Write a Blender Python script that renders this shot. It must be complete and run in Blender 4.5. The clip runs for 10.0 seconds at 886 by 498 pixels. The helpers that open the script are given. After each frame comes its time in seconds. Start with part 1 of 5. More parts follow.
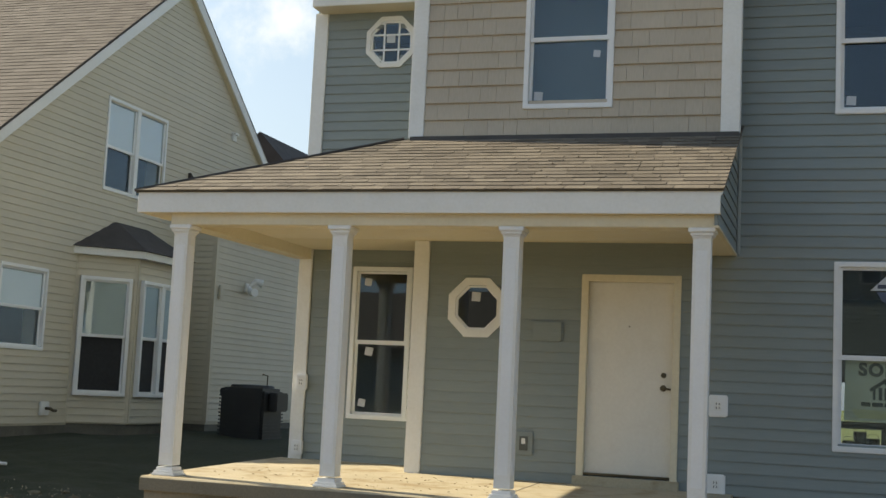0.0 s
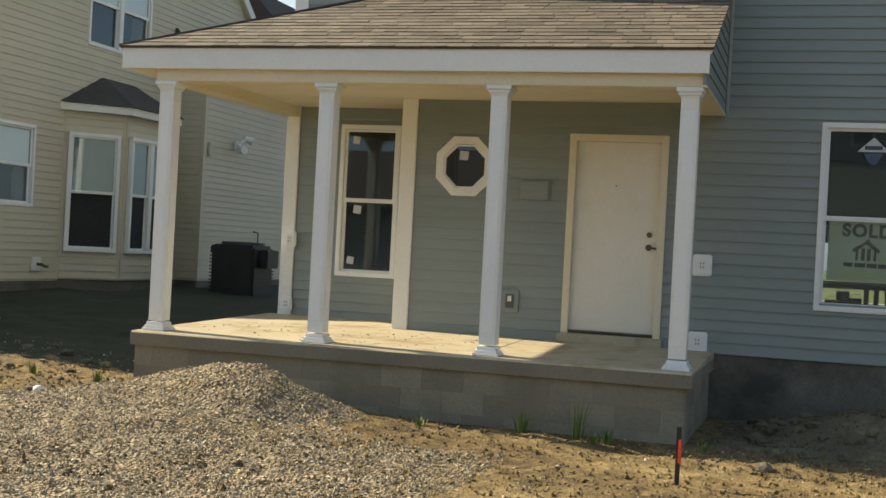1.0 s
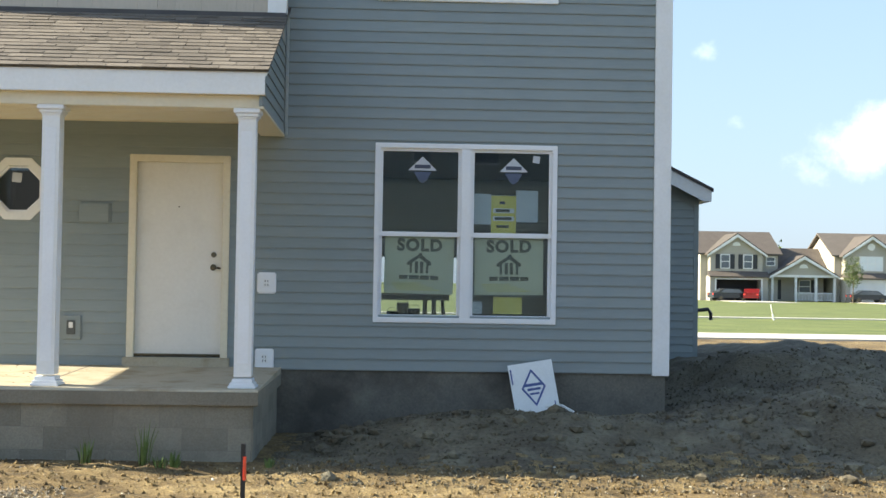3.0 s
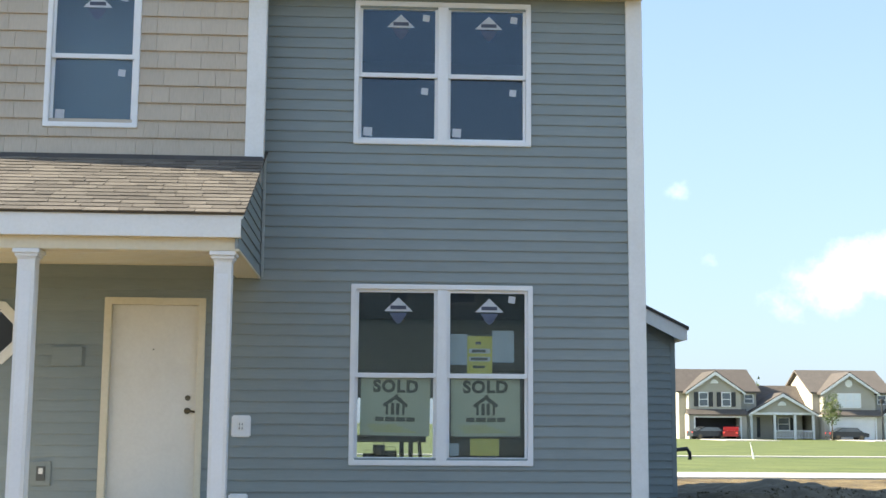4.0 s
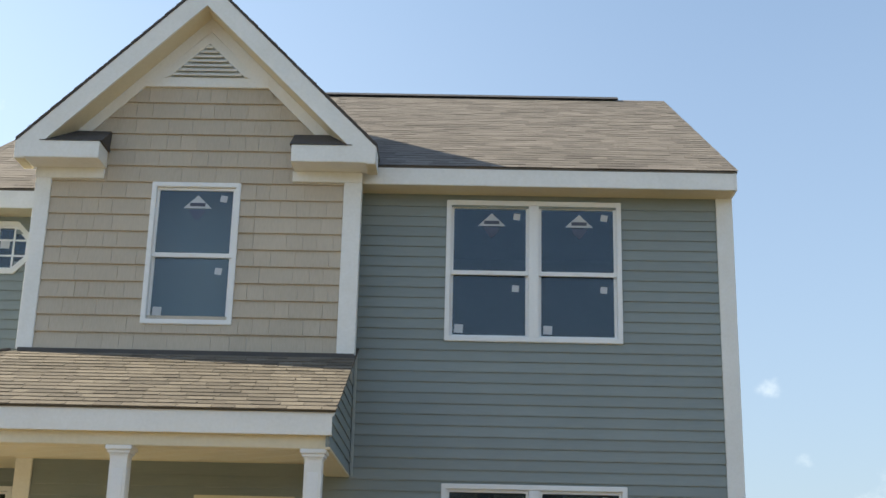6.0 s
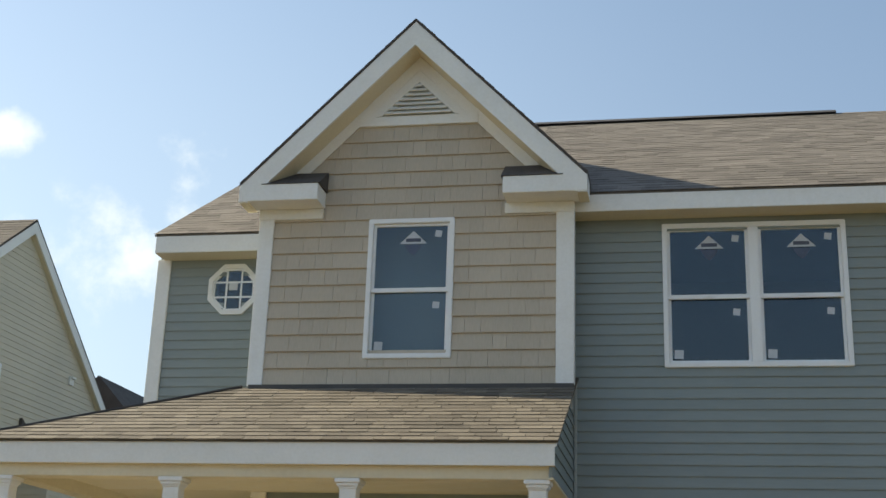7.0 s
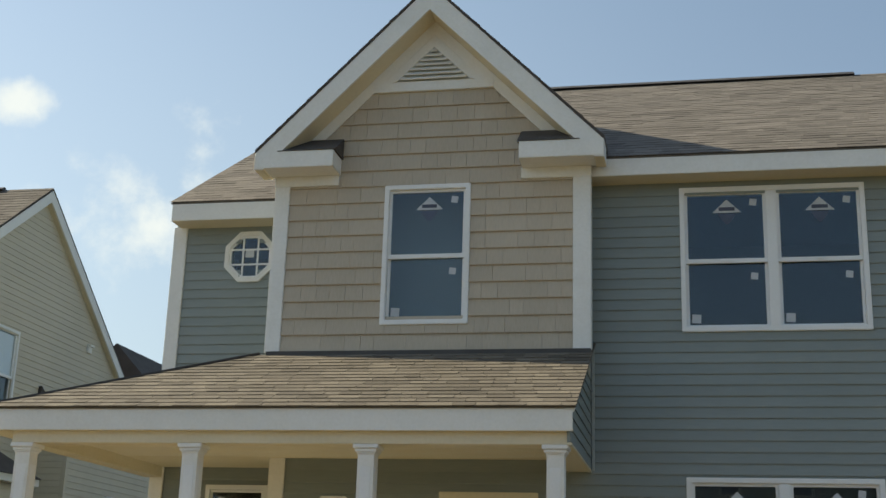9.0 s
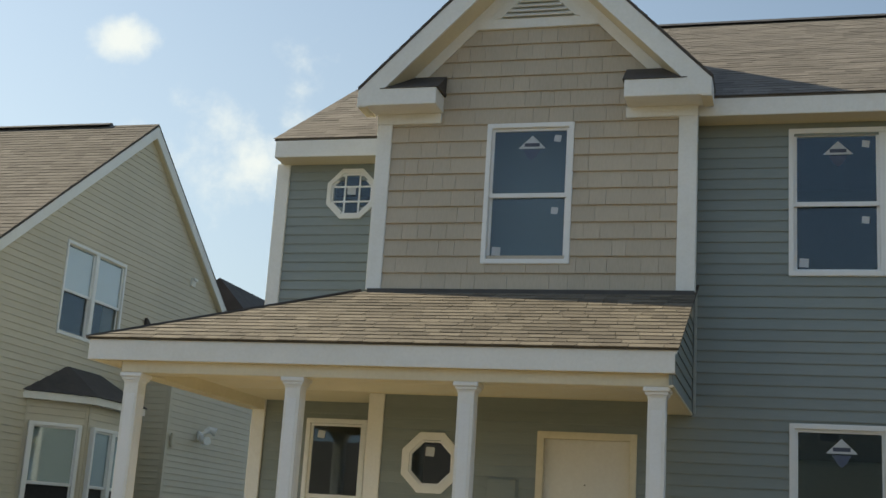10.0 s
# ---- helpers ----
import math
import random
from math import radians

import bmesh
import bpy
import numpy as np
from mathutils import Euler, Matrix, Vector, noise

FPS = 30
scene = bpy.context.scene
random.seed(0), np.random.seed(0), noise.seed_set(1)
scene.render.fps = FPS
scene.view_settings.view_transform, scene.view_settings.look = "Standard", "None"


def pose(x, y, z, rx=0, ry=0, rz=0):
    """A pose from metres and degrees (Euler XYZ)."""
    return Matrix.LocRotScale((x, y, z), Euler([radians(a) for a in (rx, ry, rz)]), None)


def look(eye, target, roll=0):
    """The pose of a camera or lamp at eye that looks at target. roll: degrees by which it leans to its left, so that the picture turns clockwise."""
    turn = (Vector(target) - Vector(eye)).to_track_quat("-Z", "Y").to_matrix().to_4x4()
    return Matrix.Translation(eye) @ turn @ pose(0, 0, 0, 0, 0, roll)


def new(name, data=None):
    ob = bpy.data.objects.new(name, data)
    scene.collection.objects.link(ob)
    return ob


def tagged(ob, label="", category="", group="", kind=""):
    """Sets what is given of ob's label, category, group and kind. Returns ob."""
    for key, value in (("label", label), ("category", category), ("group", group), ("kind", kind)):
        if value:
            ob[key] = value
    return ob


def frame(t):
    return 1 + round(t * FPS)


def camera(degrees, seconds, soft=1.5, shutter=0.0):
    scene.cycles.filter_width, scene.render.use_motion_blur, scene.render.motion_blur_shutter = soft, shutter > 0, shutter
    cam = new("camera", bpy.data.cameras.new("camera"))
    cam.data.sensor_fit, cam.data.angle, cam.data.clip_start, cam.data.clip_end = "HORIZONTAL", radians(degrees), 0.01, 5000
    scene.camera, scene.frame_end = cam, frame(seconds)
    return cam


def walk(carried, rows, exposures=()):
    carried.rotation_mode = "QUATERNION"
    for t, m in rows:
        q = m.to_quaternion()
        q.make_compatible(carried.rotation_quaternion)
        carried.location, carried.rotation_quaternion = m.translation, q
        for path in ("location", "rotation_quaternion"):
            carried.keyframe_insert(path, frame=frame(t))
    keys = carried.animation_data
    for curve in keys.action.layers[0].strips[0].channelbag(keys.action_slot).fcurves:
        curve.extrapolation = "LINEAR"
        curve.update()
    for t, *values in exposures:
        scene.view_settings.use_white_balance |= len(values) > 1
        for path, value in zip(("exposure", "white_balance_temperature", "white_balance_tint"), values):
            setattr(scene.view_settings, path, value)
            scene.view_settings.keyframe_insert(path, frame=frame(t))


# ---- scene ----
cam = camera(38.8, 10.0)
PATH = [
    (0, (2.534, -13.344, 1.586), (1.937, -11.448, 1.81), 2.7),
    (0.3, (2.544, -13.342, 1.585), (1.888, -11.462, 1.771), 2.6),
    (0.5, (2.553, -13.342, 1.585), (1.859, -11.467, 1.6605), 2.3),
    (1, (2.592, -13.346, 1.586), (2.013, -11.432, 1.587), 3.0),
    (1.5, (2.639, -13.356, 1.59), (2.272, -11.39, 1.633), 2.3),
    (2, (2.685, -13.376, 1.594), (2.544, -11.382, 1.659), 1.7),
    (2.5, (2.717, -13.396, 1.597), (2.749, -11.397, 1.643), 1.4),
    (2.7, (2.725, -13.403, 1.598), (2.781, -11.404, 1.63), 1.2),
    (3.8, (2.747, -13.419, 1.611), (2.851, -11.435, 1.841), 0.4),
    (4, (2.747, -13.419, 1.612), (2.857, -11.441, 1.886), 0.4),
    (4.5, (2.737, -13.406, 1.614), (2.889, -11.435, 1.919), 0.5),
    (5, (2.725, -13.382, 1.615), (2.783, -11.432, 2.056), 0.2),
    (5.2, (2.719, -13.376, 1.617), (2.762, -11.438, 2.109), 0.5),
    (6.3, (2.676, -13.363, 1.634), (2.557, -11.459, 2.233), 1.9),
    (6.5, (2.67, -13.36, 1.635), (2.455, -11.469, 2.25), 2.1),
    (7, (2.663, -13.351, 1.638), (2.298, -11.482, 2.249), 2.0),
    (7.5, (2.663, -13.347, 1.64), (2.278, -11.475, 2.231), 1.3),
    (8, (2.663, -13.342, 1.64), (2.292, -11.465, 2.222), 0.9),
    (8.5, (2.657, -13.335, 1.642), (2.267, -11.451, 2.187), 2.0),
    (9, (2.644, -13.328, 1.643), (2.254, -11.447, 2.202), 1.8),
    (9.5, (2.617, -13.314, 1.644), (2.19, -11.435, 2.179), 2.4),
    (10, (2.578, -13.296, 1.646), (2.038, -11.425, 2.105), 3.7),
]
# seconds, stops, kelvin, tint
EXPOSURES = [(0.0, 1.12, 7600, 6), (1.0, 1.12, 7900, 6), (2.0, 1.42, 7400, 6), (2.5, 1.62, 6900, 6), (4.0, 1.86, 6600, 7), (4.5, 1.84, 6700, 7), (6.5, 1.3, 7200, 5), (8.5, 0.90, 7400, 3), (10.0, 0.90, 7500, 3)]
walk(cam, [(t, look(eye, target, roll)) for t, eye, target, roll in PATH], EXPOSURES)

# ---- world, sun, exposure ----
SUN_AWAY = Vector((1.65, -0.23, -1.0)).normalized()      # the way the sunlight travels
sun = new("sun", bpy.data.lights.new("sun", "SUN"))
sun.data.energy, sun.data.angle, sun.data.color = 4.2, radians(0.6), (1.0, 0.90, 0.74)
sun.matrix_world = look((-40, 10, 30), Vector((-40, 10, 30)) + SUN_AWAY)
world = bpy.data.worlds.new("world")
scene.world = world
world.use_nodes = True


def sky_world():
    nt = world.node_tree
    nt.nodes.clear()
    out = nt.nodes.new("ShaderNodeOutputWorld")
    bg = nt.nodes.new("ShaderNodeBackground")
    sky = nt.nodes.new("ShaderNodeTexSky")
    sky.sky_type, sky.sun_disc = "NISHITA", False
    sky.sun_elevation = math.asin(-SUN_AWAY.z)
    sky.sun_rotation = math.atan2(-SUN_AWAY.x, -SUN_AWAY.y)
    sky.altitude, sky.air_density, sky.dust_density, sky.ozone_density = 200, 0.9, 0.75, 1.4
    co = nt.nodes.new("ShaderNodeTexCoord")
    total = None
    # cumulus clouds: direction, spread, strength
    for d, spread, amount in CLOUDS:
        dot = nt.nodes.new("ShaderNodeVectorMath")
        dot.operation = "DISTANCE"
        nrm = nt.nodes.new("ShaderNodeVectorMath")
        nrm.operation = "NORMALIZE"
        nt.links.new(co.outputs["Generated"], nrm.inputs[0])
        sq = nt.nodes.new("ShaderNodeVectorMath")
        sq.operation = "MULTIPLY"
        sq.inputs[1].default_value = (1, 1, 1.7)
        nt.links.new(nrm.outputs[0], sq.inputs[0])
        v = Vector(d).normalized()
        dot.inputs[1].default_value = (v.x, v.y, v.z * 1.7)
        nt.links.new(sq.outputs[0], dot.inputs[0])
        mr = nt.nodes.new("ShaderNodeMapRange")
        mr.interpolation_type = "SMOOTHSTEP"
        mr.inputs["From Min"].default_value, mr.inputs["From Max"].default_value = spread, 0.0
        mr.inputs["To Max"].default_value = amount
        nt.links.new(dot.outputs["Value"], mr.inputs["Value"])
        if total is None:
            total = mr.outputs[0]
        else:
            add = nt.nodes.new("ShaderNodeMath")
            add.operation = "MAXIMUM"
            nt.links.new(total, add.inputs[0])
            nt.links.new(mr.outputs[0], add.inputs[1])
            total = add.outputs[0]
    noi = nt.nodes.new("ShaderNodeTexNoise")
    noi.inputs["Scale"].default_value, noi.inputs["Detail"].default_value, noi.inputs["Roughness"].default_value = 17, 9, 0.6
    nt.links.new(co.outputs["Generated"], noi.inputs["Vector"])
    mul = nt.nodes.new("ShaderNodeMath")
    mul.operation = "ADD"
    nt.links.new(total, mul.inputs[0])
    nt.links.new(noi.outputs["Fac"], mul.inputs[1])
    ramp = nt.nodes.new("ShaderNodeMapRange")
    ramp.interpolation_type = "SMOOTHSTEP"
    ramp.inputs["From Min"].default_value, ramp.inputs["From Max"].default_value = 0.72, 1.08
    ramp.inputs["To Max"].default_value = 0.85
    nt.links.new(mul.outputs[0], ramp.inputs["Value"])
    mix = nt.nodes.new("ShaderNodeMixRGB")
    mix.inputs[2].default_value = (4.6, 4.9, 5.25, 1)
    nt.links.new(ramp.outputs[0], mix.inputs[0])
    # summer haze: thicker towards the horizon, brighter towards the sun
    aim = nt.nodes.new("ShaderNodeVectorMath")
    aim.operation = "NORMALIZE"
    nt.links.new(co.outputs["Generated"], aim.inputs[0])
    sep = nt.nodes.new("ShaderNodeSeparateXYZ")
    nt.links.new(aim.outputs[0], sep.inputs[0])
    thick = nt.nodes.new("ShaderNodeMapRange")
    thick.inputs["From Min"].default_value, thick.inputs["From Max"].default_value = 0.0, 0.5
    thick.inputs["To Min"].default_value, thick.inputs["To Max"].default_value = 0.85, 0.2
    nt.links.new(sep.outputs["Z"], thick.inputs["Value"])
    near = nt.nodes.new("ShaderNodeVectorMath")
    near.operation = "DOT_PRODUCT"
    near.inputs[1].default_value = -SUN_AWAY
    nt.links.new(aim.outputs[0], near.inputs[0])
    glow = nt.nodes.new("ShaderNodeMapRange")
    glow.interpolation_type = "SMOOTHSTEP"
    glow.inputs["From Min"].default_value, glow.inputs["From Max"].default_value = 0.1, 0.8
    nt.links.new(near.outputs["Value"], glow.inputs["Value"])
    haze = nt.nodes.new("ShaderNodeMixRGB")
    haze.inputs[1].default_value, haze.inputs[2].default_value = (1.27, 1.62, 2.28, 1), (3.15, 3.7, 4.4, 1)
    nt.links.new(glow.outputs[0], haze.inputs[0])
    veil = nt.nodes.new("ShaderNodeMixRGB")
    nt.links.new(thick.outputs[0], veil.inputs[0])
    nt.links.new(haze.outputs[0], veil.inputs[2])
    nt.links.new(sky.outputs[0], veil.inputs[1])
    nt.links.new(veil.outputs[0], mix.inputs[1])
    nt.links.new(mix.outputs[0], bg.inputs["Color"])
    bg.inputs["Strength"].default_value = 0.11
    nt.links.new(bg.outputs[0], out.inputs["Surface"])


CLOUDS = [((-0.489, 0.795, 0.36), 0.058, 0.5), ((-0.446, 0.834, 0.326), 0.085, 0.44), ((-0.428, 0.848, 0.312), 0.09, 0.44), ((-0.409, 0.866, 0.289), 0.09, 0.42), ((-0.425, 0.85, 0.30), 0.26, 0.30),
          ((0.371, 0.921, 0.119), 0.075, 0.5), ((0.34, 0.934, 0.105), 0.075, 0.48), ((0.394, 0.911, 0.123), 0.08, 0.5), ((0.309, 0.947, 0.09), 0.06, 0.42),
          ((0.261, 0.957, 0.126), 0.025, 0.36), ((0.232, 0.956, 0.181), 0.03, 0.32)]
sky_world()

# ---- materials ----
MATS = {}


def nodes_of(name):
    m = bpy.data.materials.new(name)
    m.use_nodes = True
    nt = m.node_tree
    bs = nt.nodes["Principled BSDF"]
    MATS[name] = m
    return m, nt, bs


def noise_node(nt, scale, detail=4, vec=None, rough=0.55, stretch=None):
    n = nt.nodes.new("ShaderNodeTexNoise")
    n.inputs["Scale"].default_value, n.inputs["Detail"].default_value, n.inputs["Roughness"].default_value = scale, detail, rough
    if vec is None:
        g = nt.nodes.new("ShaderNodeNewGeometry")
        vec = g.outputs["Position"]
    if stretch:
        mp = nt.nodes.new("ShaderNodeVectorMath")
        mp.operation = "MULTIPLY"
        mp.inputs[1].default_value = stretch
        nt.links.new(vec, mp.inputs[0])
        vec = mp.outputs[0]
    nt.links.new(vec, n.inputs["Vector"])
    return n.outputs["Fac"]


def ramp_node(nt, fac, stops):
    r = nt.nodes.new("ShaderNodeValToRGB")
    r.color_ramp.elements[0].position, r.color_ramp.elements[0].color = stops[0][0], (*stops[0][1], 1)
    r.color_ramp.elements[1].position, r.color_ramp.elements[1].color = stops[-1][0], (*stops[-1][1], 1)
    for p, c in stops[1:-1]:
        e = r.color_ramp.elements.new(p)
        e.color = (*c, 1)
    nt.links.new(fac, r.inputs[0])
    return r.outputs[0]


def mix_node(nt, a, b, fac, kind="MIX"):
    m = nt.nodes.new("ShaderNodeMixRGB")
    m.blend_type = kind
    for sock, val in ((0, fac), (1, a), (2, b)):
        if isinstance(val, (int, float)):
            m.inputs[sock].default_value = val
        elif isinstance(val, tuple):
            m.inputs[sock].default_value = (*val, 1)
        else:
            nt.links.new(val, m.inputs[sock])
    return m.outputs[0]


def bump_node(nt, bs, height, strength=0.3, distance=0.01):
    b = nt.nodes.new("ShaderNodeBump")
    b.inputs["Strength"].default_value, b.inputs["Distance"].default_value = strength, distance
    nt.links.new(height, b.inputs["Height"])
    nt.links.new(b.outputs[0], bs.inputs["Normal"])


def surface(name, dark, light, rough=0.6, coarse=1.5, fine=40.0, bump=0.2, bdist=0.004, stretch=None, vary=0.0, metal=0.0, stain=None, spec=0.5):
    """Base colour between two tones at two scales, optional piece-to-piece variation and stains."""
    m, nt, bs = nodes_of(name)
    big, small = noise_node(nt, coarse, 5), noise_node(nt, fine, 4, stretch=stretch)
    f = mix_node(nt, big, small, 0.45)
    col = ramp_node(nt, f, [(0.34, dark), (0.66, light)])
    if vary:
        oi = nt.nodes.new("ShaderNodeObjectInfo")
        v = ramp_node(nt, oi.outputs["Random"], [(0.0, (1 - vary,) * 3), (1.0, (1 + vary * 0.6,) * 3)])
        col = mix_node(nt, col, v, 1.0, "MULTIPLY")
    if stain:
        s = ramp_node(nt, noise_node(nt, stain[1], 6, rough=0.65), [(0.5, (0, 0, 0)), (0.68, (1, 1, 1))])
        sm = mix_node(nt, s, (0, 0, 0), 1 - stain[2])
        col = mix_node(nt, col, stain[0], sm)
    nt.links.new(col, bs.inputs["Base Color"])
    bs.inputs["Roughness"].default_value, bs.inputs["Metallic"].default_value = rough, metal
    bs.inputs["Specular IOR Level"].default_value = spec
    if bump:
        bump_node(nt, bs, small, bump, bdist)
    return m


GRAIN = (0.25, 0.25, 3.0)
siding_grey = surface("siding_grey", (0.212, 0.248, 0.245), (0.252, 0.288, 0.282), 0.5, 0.8, 18, 0.12, 0.002, GRAIN, 0.05, stain=((0.22, 0.22, 0.20), 2.2, 0.18))
siding_beige = surface("siding_beige", (0.425, 0.367, 0.287), (0.52, 0.45, 0.357), 0.6, 1.0, 26, 0.3, 0.003, (3.0, 3.0, 0.25), 0.05)
siding_cream = surface("siding_cream", (0.52, 0.475, 0.37), (0.60, 0.545, 0.43), 0.5, 0.7, 20, 0.1, 0.002, GRAIN, 0.04)
white_trim = surface("white_trim", (0.74, 0.74, 0.71), (0.82, 0.82, 0.80), 0.45, 1.2, 30, 0.06, 0.001, stain=((0.55, 0.52, 0.44), 3.0, 0.12))
channel_grey = surface("channel_grey", (0.34, 0.37, 0.365), (0.40, 0.43, 0.42), 0.45, 2, 40, 0.03, 0.001)
vinyl_white = surface("vinyl_white", (0.76, 0.77, 0.77), (0.82, 0.83, 0.83), 0.35, 2, 40, 0.03, 0.001)
# cream, yellowed further to hold the sunlit slab's warm bounce light
soffit_bounce_cream = surface("soffit_bounce_cream", (0.66, 0.595, 0.44), (0.74, 0.675, 0.52), 0.5, 1.0, 25, 0.05, 0.001)
door_paint = surface("door_paint", (0.72, 0.69, 0.62), (0.78, 0.75, 0.68), 0.42, 1.5, 30, 0.05, 0.001, stain=((0.58, 0.53, 0.44), 4.0, 0.15))
# stained, and also set darker for the deep shade beside the porch
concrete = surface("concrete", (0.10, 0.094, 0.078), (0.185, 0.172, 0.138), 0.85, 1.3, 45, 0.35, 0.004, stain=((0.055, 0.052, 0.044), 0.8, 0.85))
slab_concrete = surface("slab_concrete", (0.37, 0.325, 0.235), (0.48, 0.425, 0.31), 0.85, 1.6, 40, 0.3, 0.003, stain=((0.25, 0.18, 0.085), 2.4, 0.75))
block_mat = surface("block", (0.185, 0.168, 0.125), (0.29, 0.262, 0.20), 0.9, 1.2, 60, 0.5, 0.004, vary=0.2, stain=((0.16, 0.14, 0.105), 1.4, 0.6))
mortar_mat = surface("mortar", (0.18, 0.160, 0.125), (0.25, 0.226, 0.18), 0.95, 3, 80, 0.5, 0.004)
dark_shingle = surface("dark_shingle", (0.050, 0.043, 0.040), (0.085, 0.074, 0.068), 0.9, 4, 160, 0.6, 0.004)
flashing = surface("flashing", (0.045, 0.042, 0.042), (0.08, 0.074, 0.07), 0.6, 3, 60, 0.2, 0.002)
metal_dark = surface("metal_dark", (0.10, 0.085, 0.06), (0.16, 0.14, 0.10), 0.35, 8, 60, 0.05, 0.001, metal=0.9)
black_plastic = surface("black_plastic", (0.018, 0.018, 0.018), (0.035, 0.035, 0.034), 0.5, 3, 60, 0.15, 0.002)
paper_white = surface("paper_white", (0.66, 0.68, 0.66), (0.76, 0.78, 0.76), 0.7, 5, 60, 0.05, 0.001)
paper_blue = surface("paper_blue", (0.50, 0.58, 0.60), (0.60, 0.67, 0.68), 0.7, 5, 60, 0.05, 0.001)
paper_yellow = surface("paper_yellow", (0.70, 0.62, 0.10), (0.80, 0.72, 0.18), 0.7, 5, 60, 0.05, 0.001)
sign_green = surface("sign_green", (0.60, 0.62, 0.42), (0.70, 0.72, 0.51), 0.6, 4, 50, 0.05, 0.001)
ink_green = surface("ink_green", (0.04, 0.05, 0.03), (0.07, 0.08, 0.05), 0.6, 5, 60, 0.05, 0.001)
ink_blue = surface("ink_blue", (0.05, 0.08, 0.22), (0.08, 0.12, 0.30), 0.6, 5, 60, 0.05, 0.001)
film_white = surface("film_white", (0.46, 0.49, 0.52), (0.56, 0.58, 0.60), 0.5, 9, 60, 0.05, 0.001)
film_pale = surface("film_pale", (0.06, 0.08, 0.13), (0.10, 0.125, 0.19), 0.5, 9, 60, 0.05, 0.001)
film_blue = surface("film_blue", (0.045, 0.055, 0.085), (0.07, 0.082, 0.12), 0.5, 9, 60, 0.05, 0.001)
# white drywall drawn dark grey: the unlit rooms' shade is in the colour
dim_drywall_grey = surface("dim_drywall_grey", (0.085, 0.092, 0.088), (0.115, 0.122, 0.117), 0.8, 1.0, 30, 0.05, 0.001)
# darker copy of the blind: shadow of the bay's eave put in the colour
shaded_blind_mat = surface("shade", (0.46, 0.50, 0.48), (0.54, 0.58, 0.56), 0.6, 2, 30, 0.05, 0.001)
blind_mat = surface("blind", (0.70, 0.73, 0.73), (0.78, 0.81, 0.81), 0.6, 2, 30, 0.05, 0.001)
# near black: the shade of unlit rooms painted as a surface colour
room_shade = surface("room_shade", (0.022, 0.022, 0.023), (0.036, 0.036, 0.037), 0.9, 1, 20, 0.05, 0.001)
grass_mat = surface("grass", (0.062, 0.095, 0.016), (0.165, 0.185, 0.045), 0.9, 0.35, 5, 0.8, 0.03)
# turf with the neighbouring house's shadow worked into its dark tone
turf_shaded = surface("turf_shaded", (0.020, 0.026, 0.010), (0.042, 0.045, 0.020), 0.95, 0.9, 25, 0.8, 0.02, stain=((0.04, 0.034, 0.022), 1.2, 0.4))
weed_mat = surface("weed", (0.07, 0.12, 0.02), (0.15, 0.20, 0.05), 0.7, 6, 40, 0.1, 0.002)
sidewalk_mat = surface("sidewalk", (0.45, 0.42, 0.36), (0.56, 0.53, 0.46), 0.85, 0.6, 20, 0.2, 0.003)
asphalt = surface("asphalt", (0.040, 0.040, 0.040), (0.06, 0.06, 0.058), 0.85, 0.5, 60, 0.4, 0.004)
wood_mat = surface("wood", (0.13, 0.105, 0.07), (0.20, 0.165, 0.115), 0.7, 3, 30, 0.2, 0.002, (0.3, 3, 3))
red_paint = surface("red_paint", (0.55, 0.03, 0.02), (0.62, 0.05, 0.03), 0.5, 6, 40, 0.05, 0.001)
orange_paint = surface("orange_paint", (0.75, 0.08, 0.03), (0.85, 0.12, 0.05), 0.6, 6, 40, 0.05, 0.001)
# red paint taken down to stand for the garage's shadow on the car
car_red_shaded = surface("car_red_shaded", (0.13, 0.008, 0.008), (0.17, 0.010, 0.010), 0.25, 3, 30, 0.0)
car_dark = surface("car_dark", (0.025, 0.03, 0.035), (0.035, 0.04, 0.045), 0.25, 3, 30, 0.0)
shutter_mat = surface("shutter", (0.02, 0.022, 0.026), (0.035, 0.037, 0.042), 0.5, 3, 30, 0.1, 0.002)
leaf_mat = surface("leaf", (0.05, 0.09, 0.018), (0.13, 0.16, 0.045), 0.7, 2, 20, 0.1, 0.002)
bark_mat = surface("bark", (0.10, 0.075, 0.05), (0.17, 0.13, 0.09), 0.9, 4, 40, 0.5, 0.005)
far_grey = surface("far_siding_grey", (0.36, 0.335, 0.28), (0.44, 0.41, 0.345), 0.6, 0.5, 3, 0.05, 0.004, (0.1, 0.1, 6))
opposite_siding = surface("opposite_siding", (0.38, 0.41, 0.36), (0.47, 0.50, 0.45), 0.6, 0.5, 10, 0.1, 0.004, GRAIN, 0.1)


def shingle_material(name, tones, vary):
    """Asphalt shingle: granules, streaks and a tone of its own for every tab."""
    m, nt, bs = nodes_of(name)
    oi = nt.nodes.new("ShaderNodeObjectInfo")
    geo = nt.nodes.new("ShaderNodeNewGeometry")
    add = nt.nodes.new("ShaderNodeMath")
    add.operation = "ADD"
    nt.links.new(oi.outputs["Random"], add.inputs[0])
    nt.links.new(geo.outputs["Random Per Island"], add.inputs[1])
    fr = nt.nodes.new("ShaderNodeMath")
    fr.operation = "FRACT"
    nt.links.new(add.outputs[0], fr.inputs[0])
    base = ramp_node(nt, fr.outputs[0], [(0.0, tones[0]), (0.5, tones[1]), (1.0, tones[2])])
    gran = noise_node(nt, 170, 3)
    big = noise_node(nt, 1.4, 5)
    col = mix_node(nt, base, ramp_node(nt, gran, [(0.3, (0.62, 0.62, 0.62)), (0.7, (1.25, 1.25, 1.25))]), 1.0, "MULTIPLY")
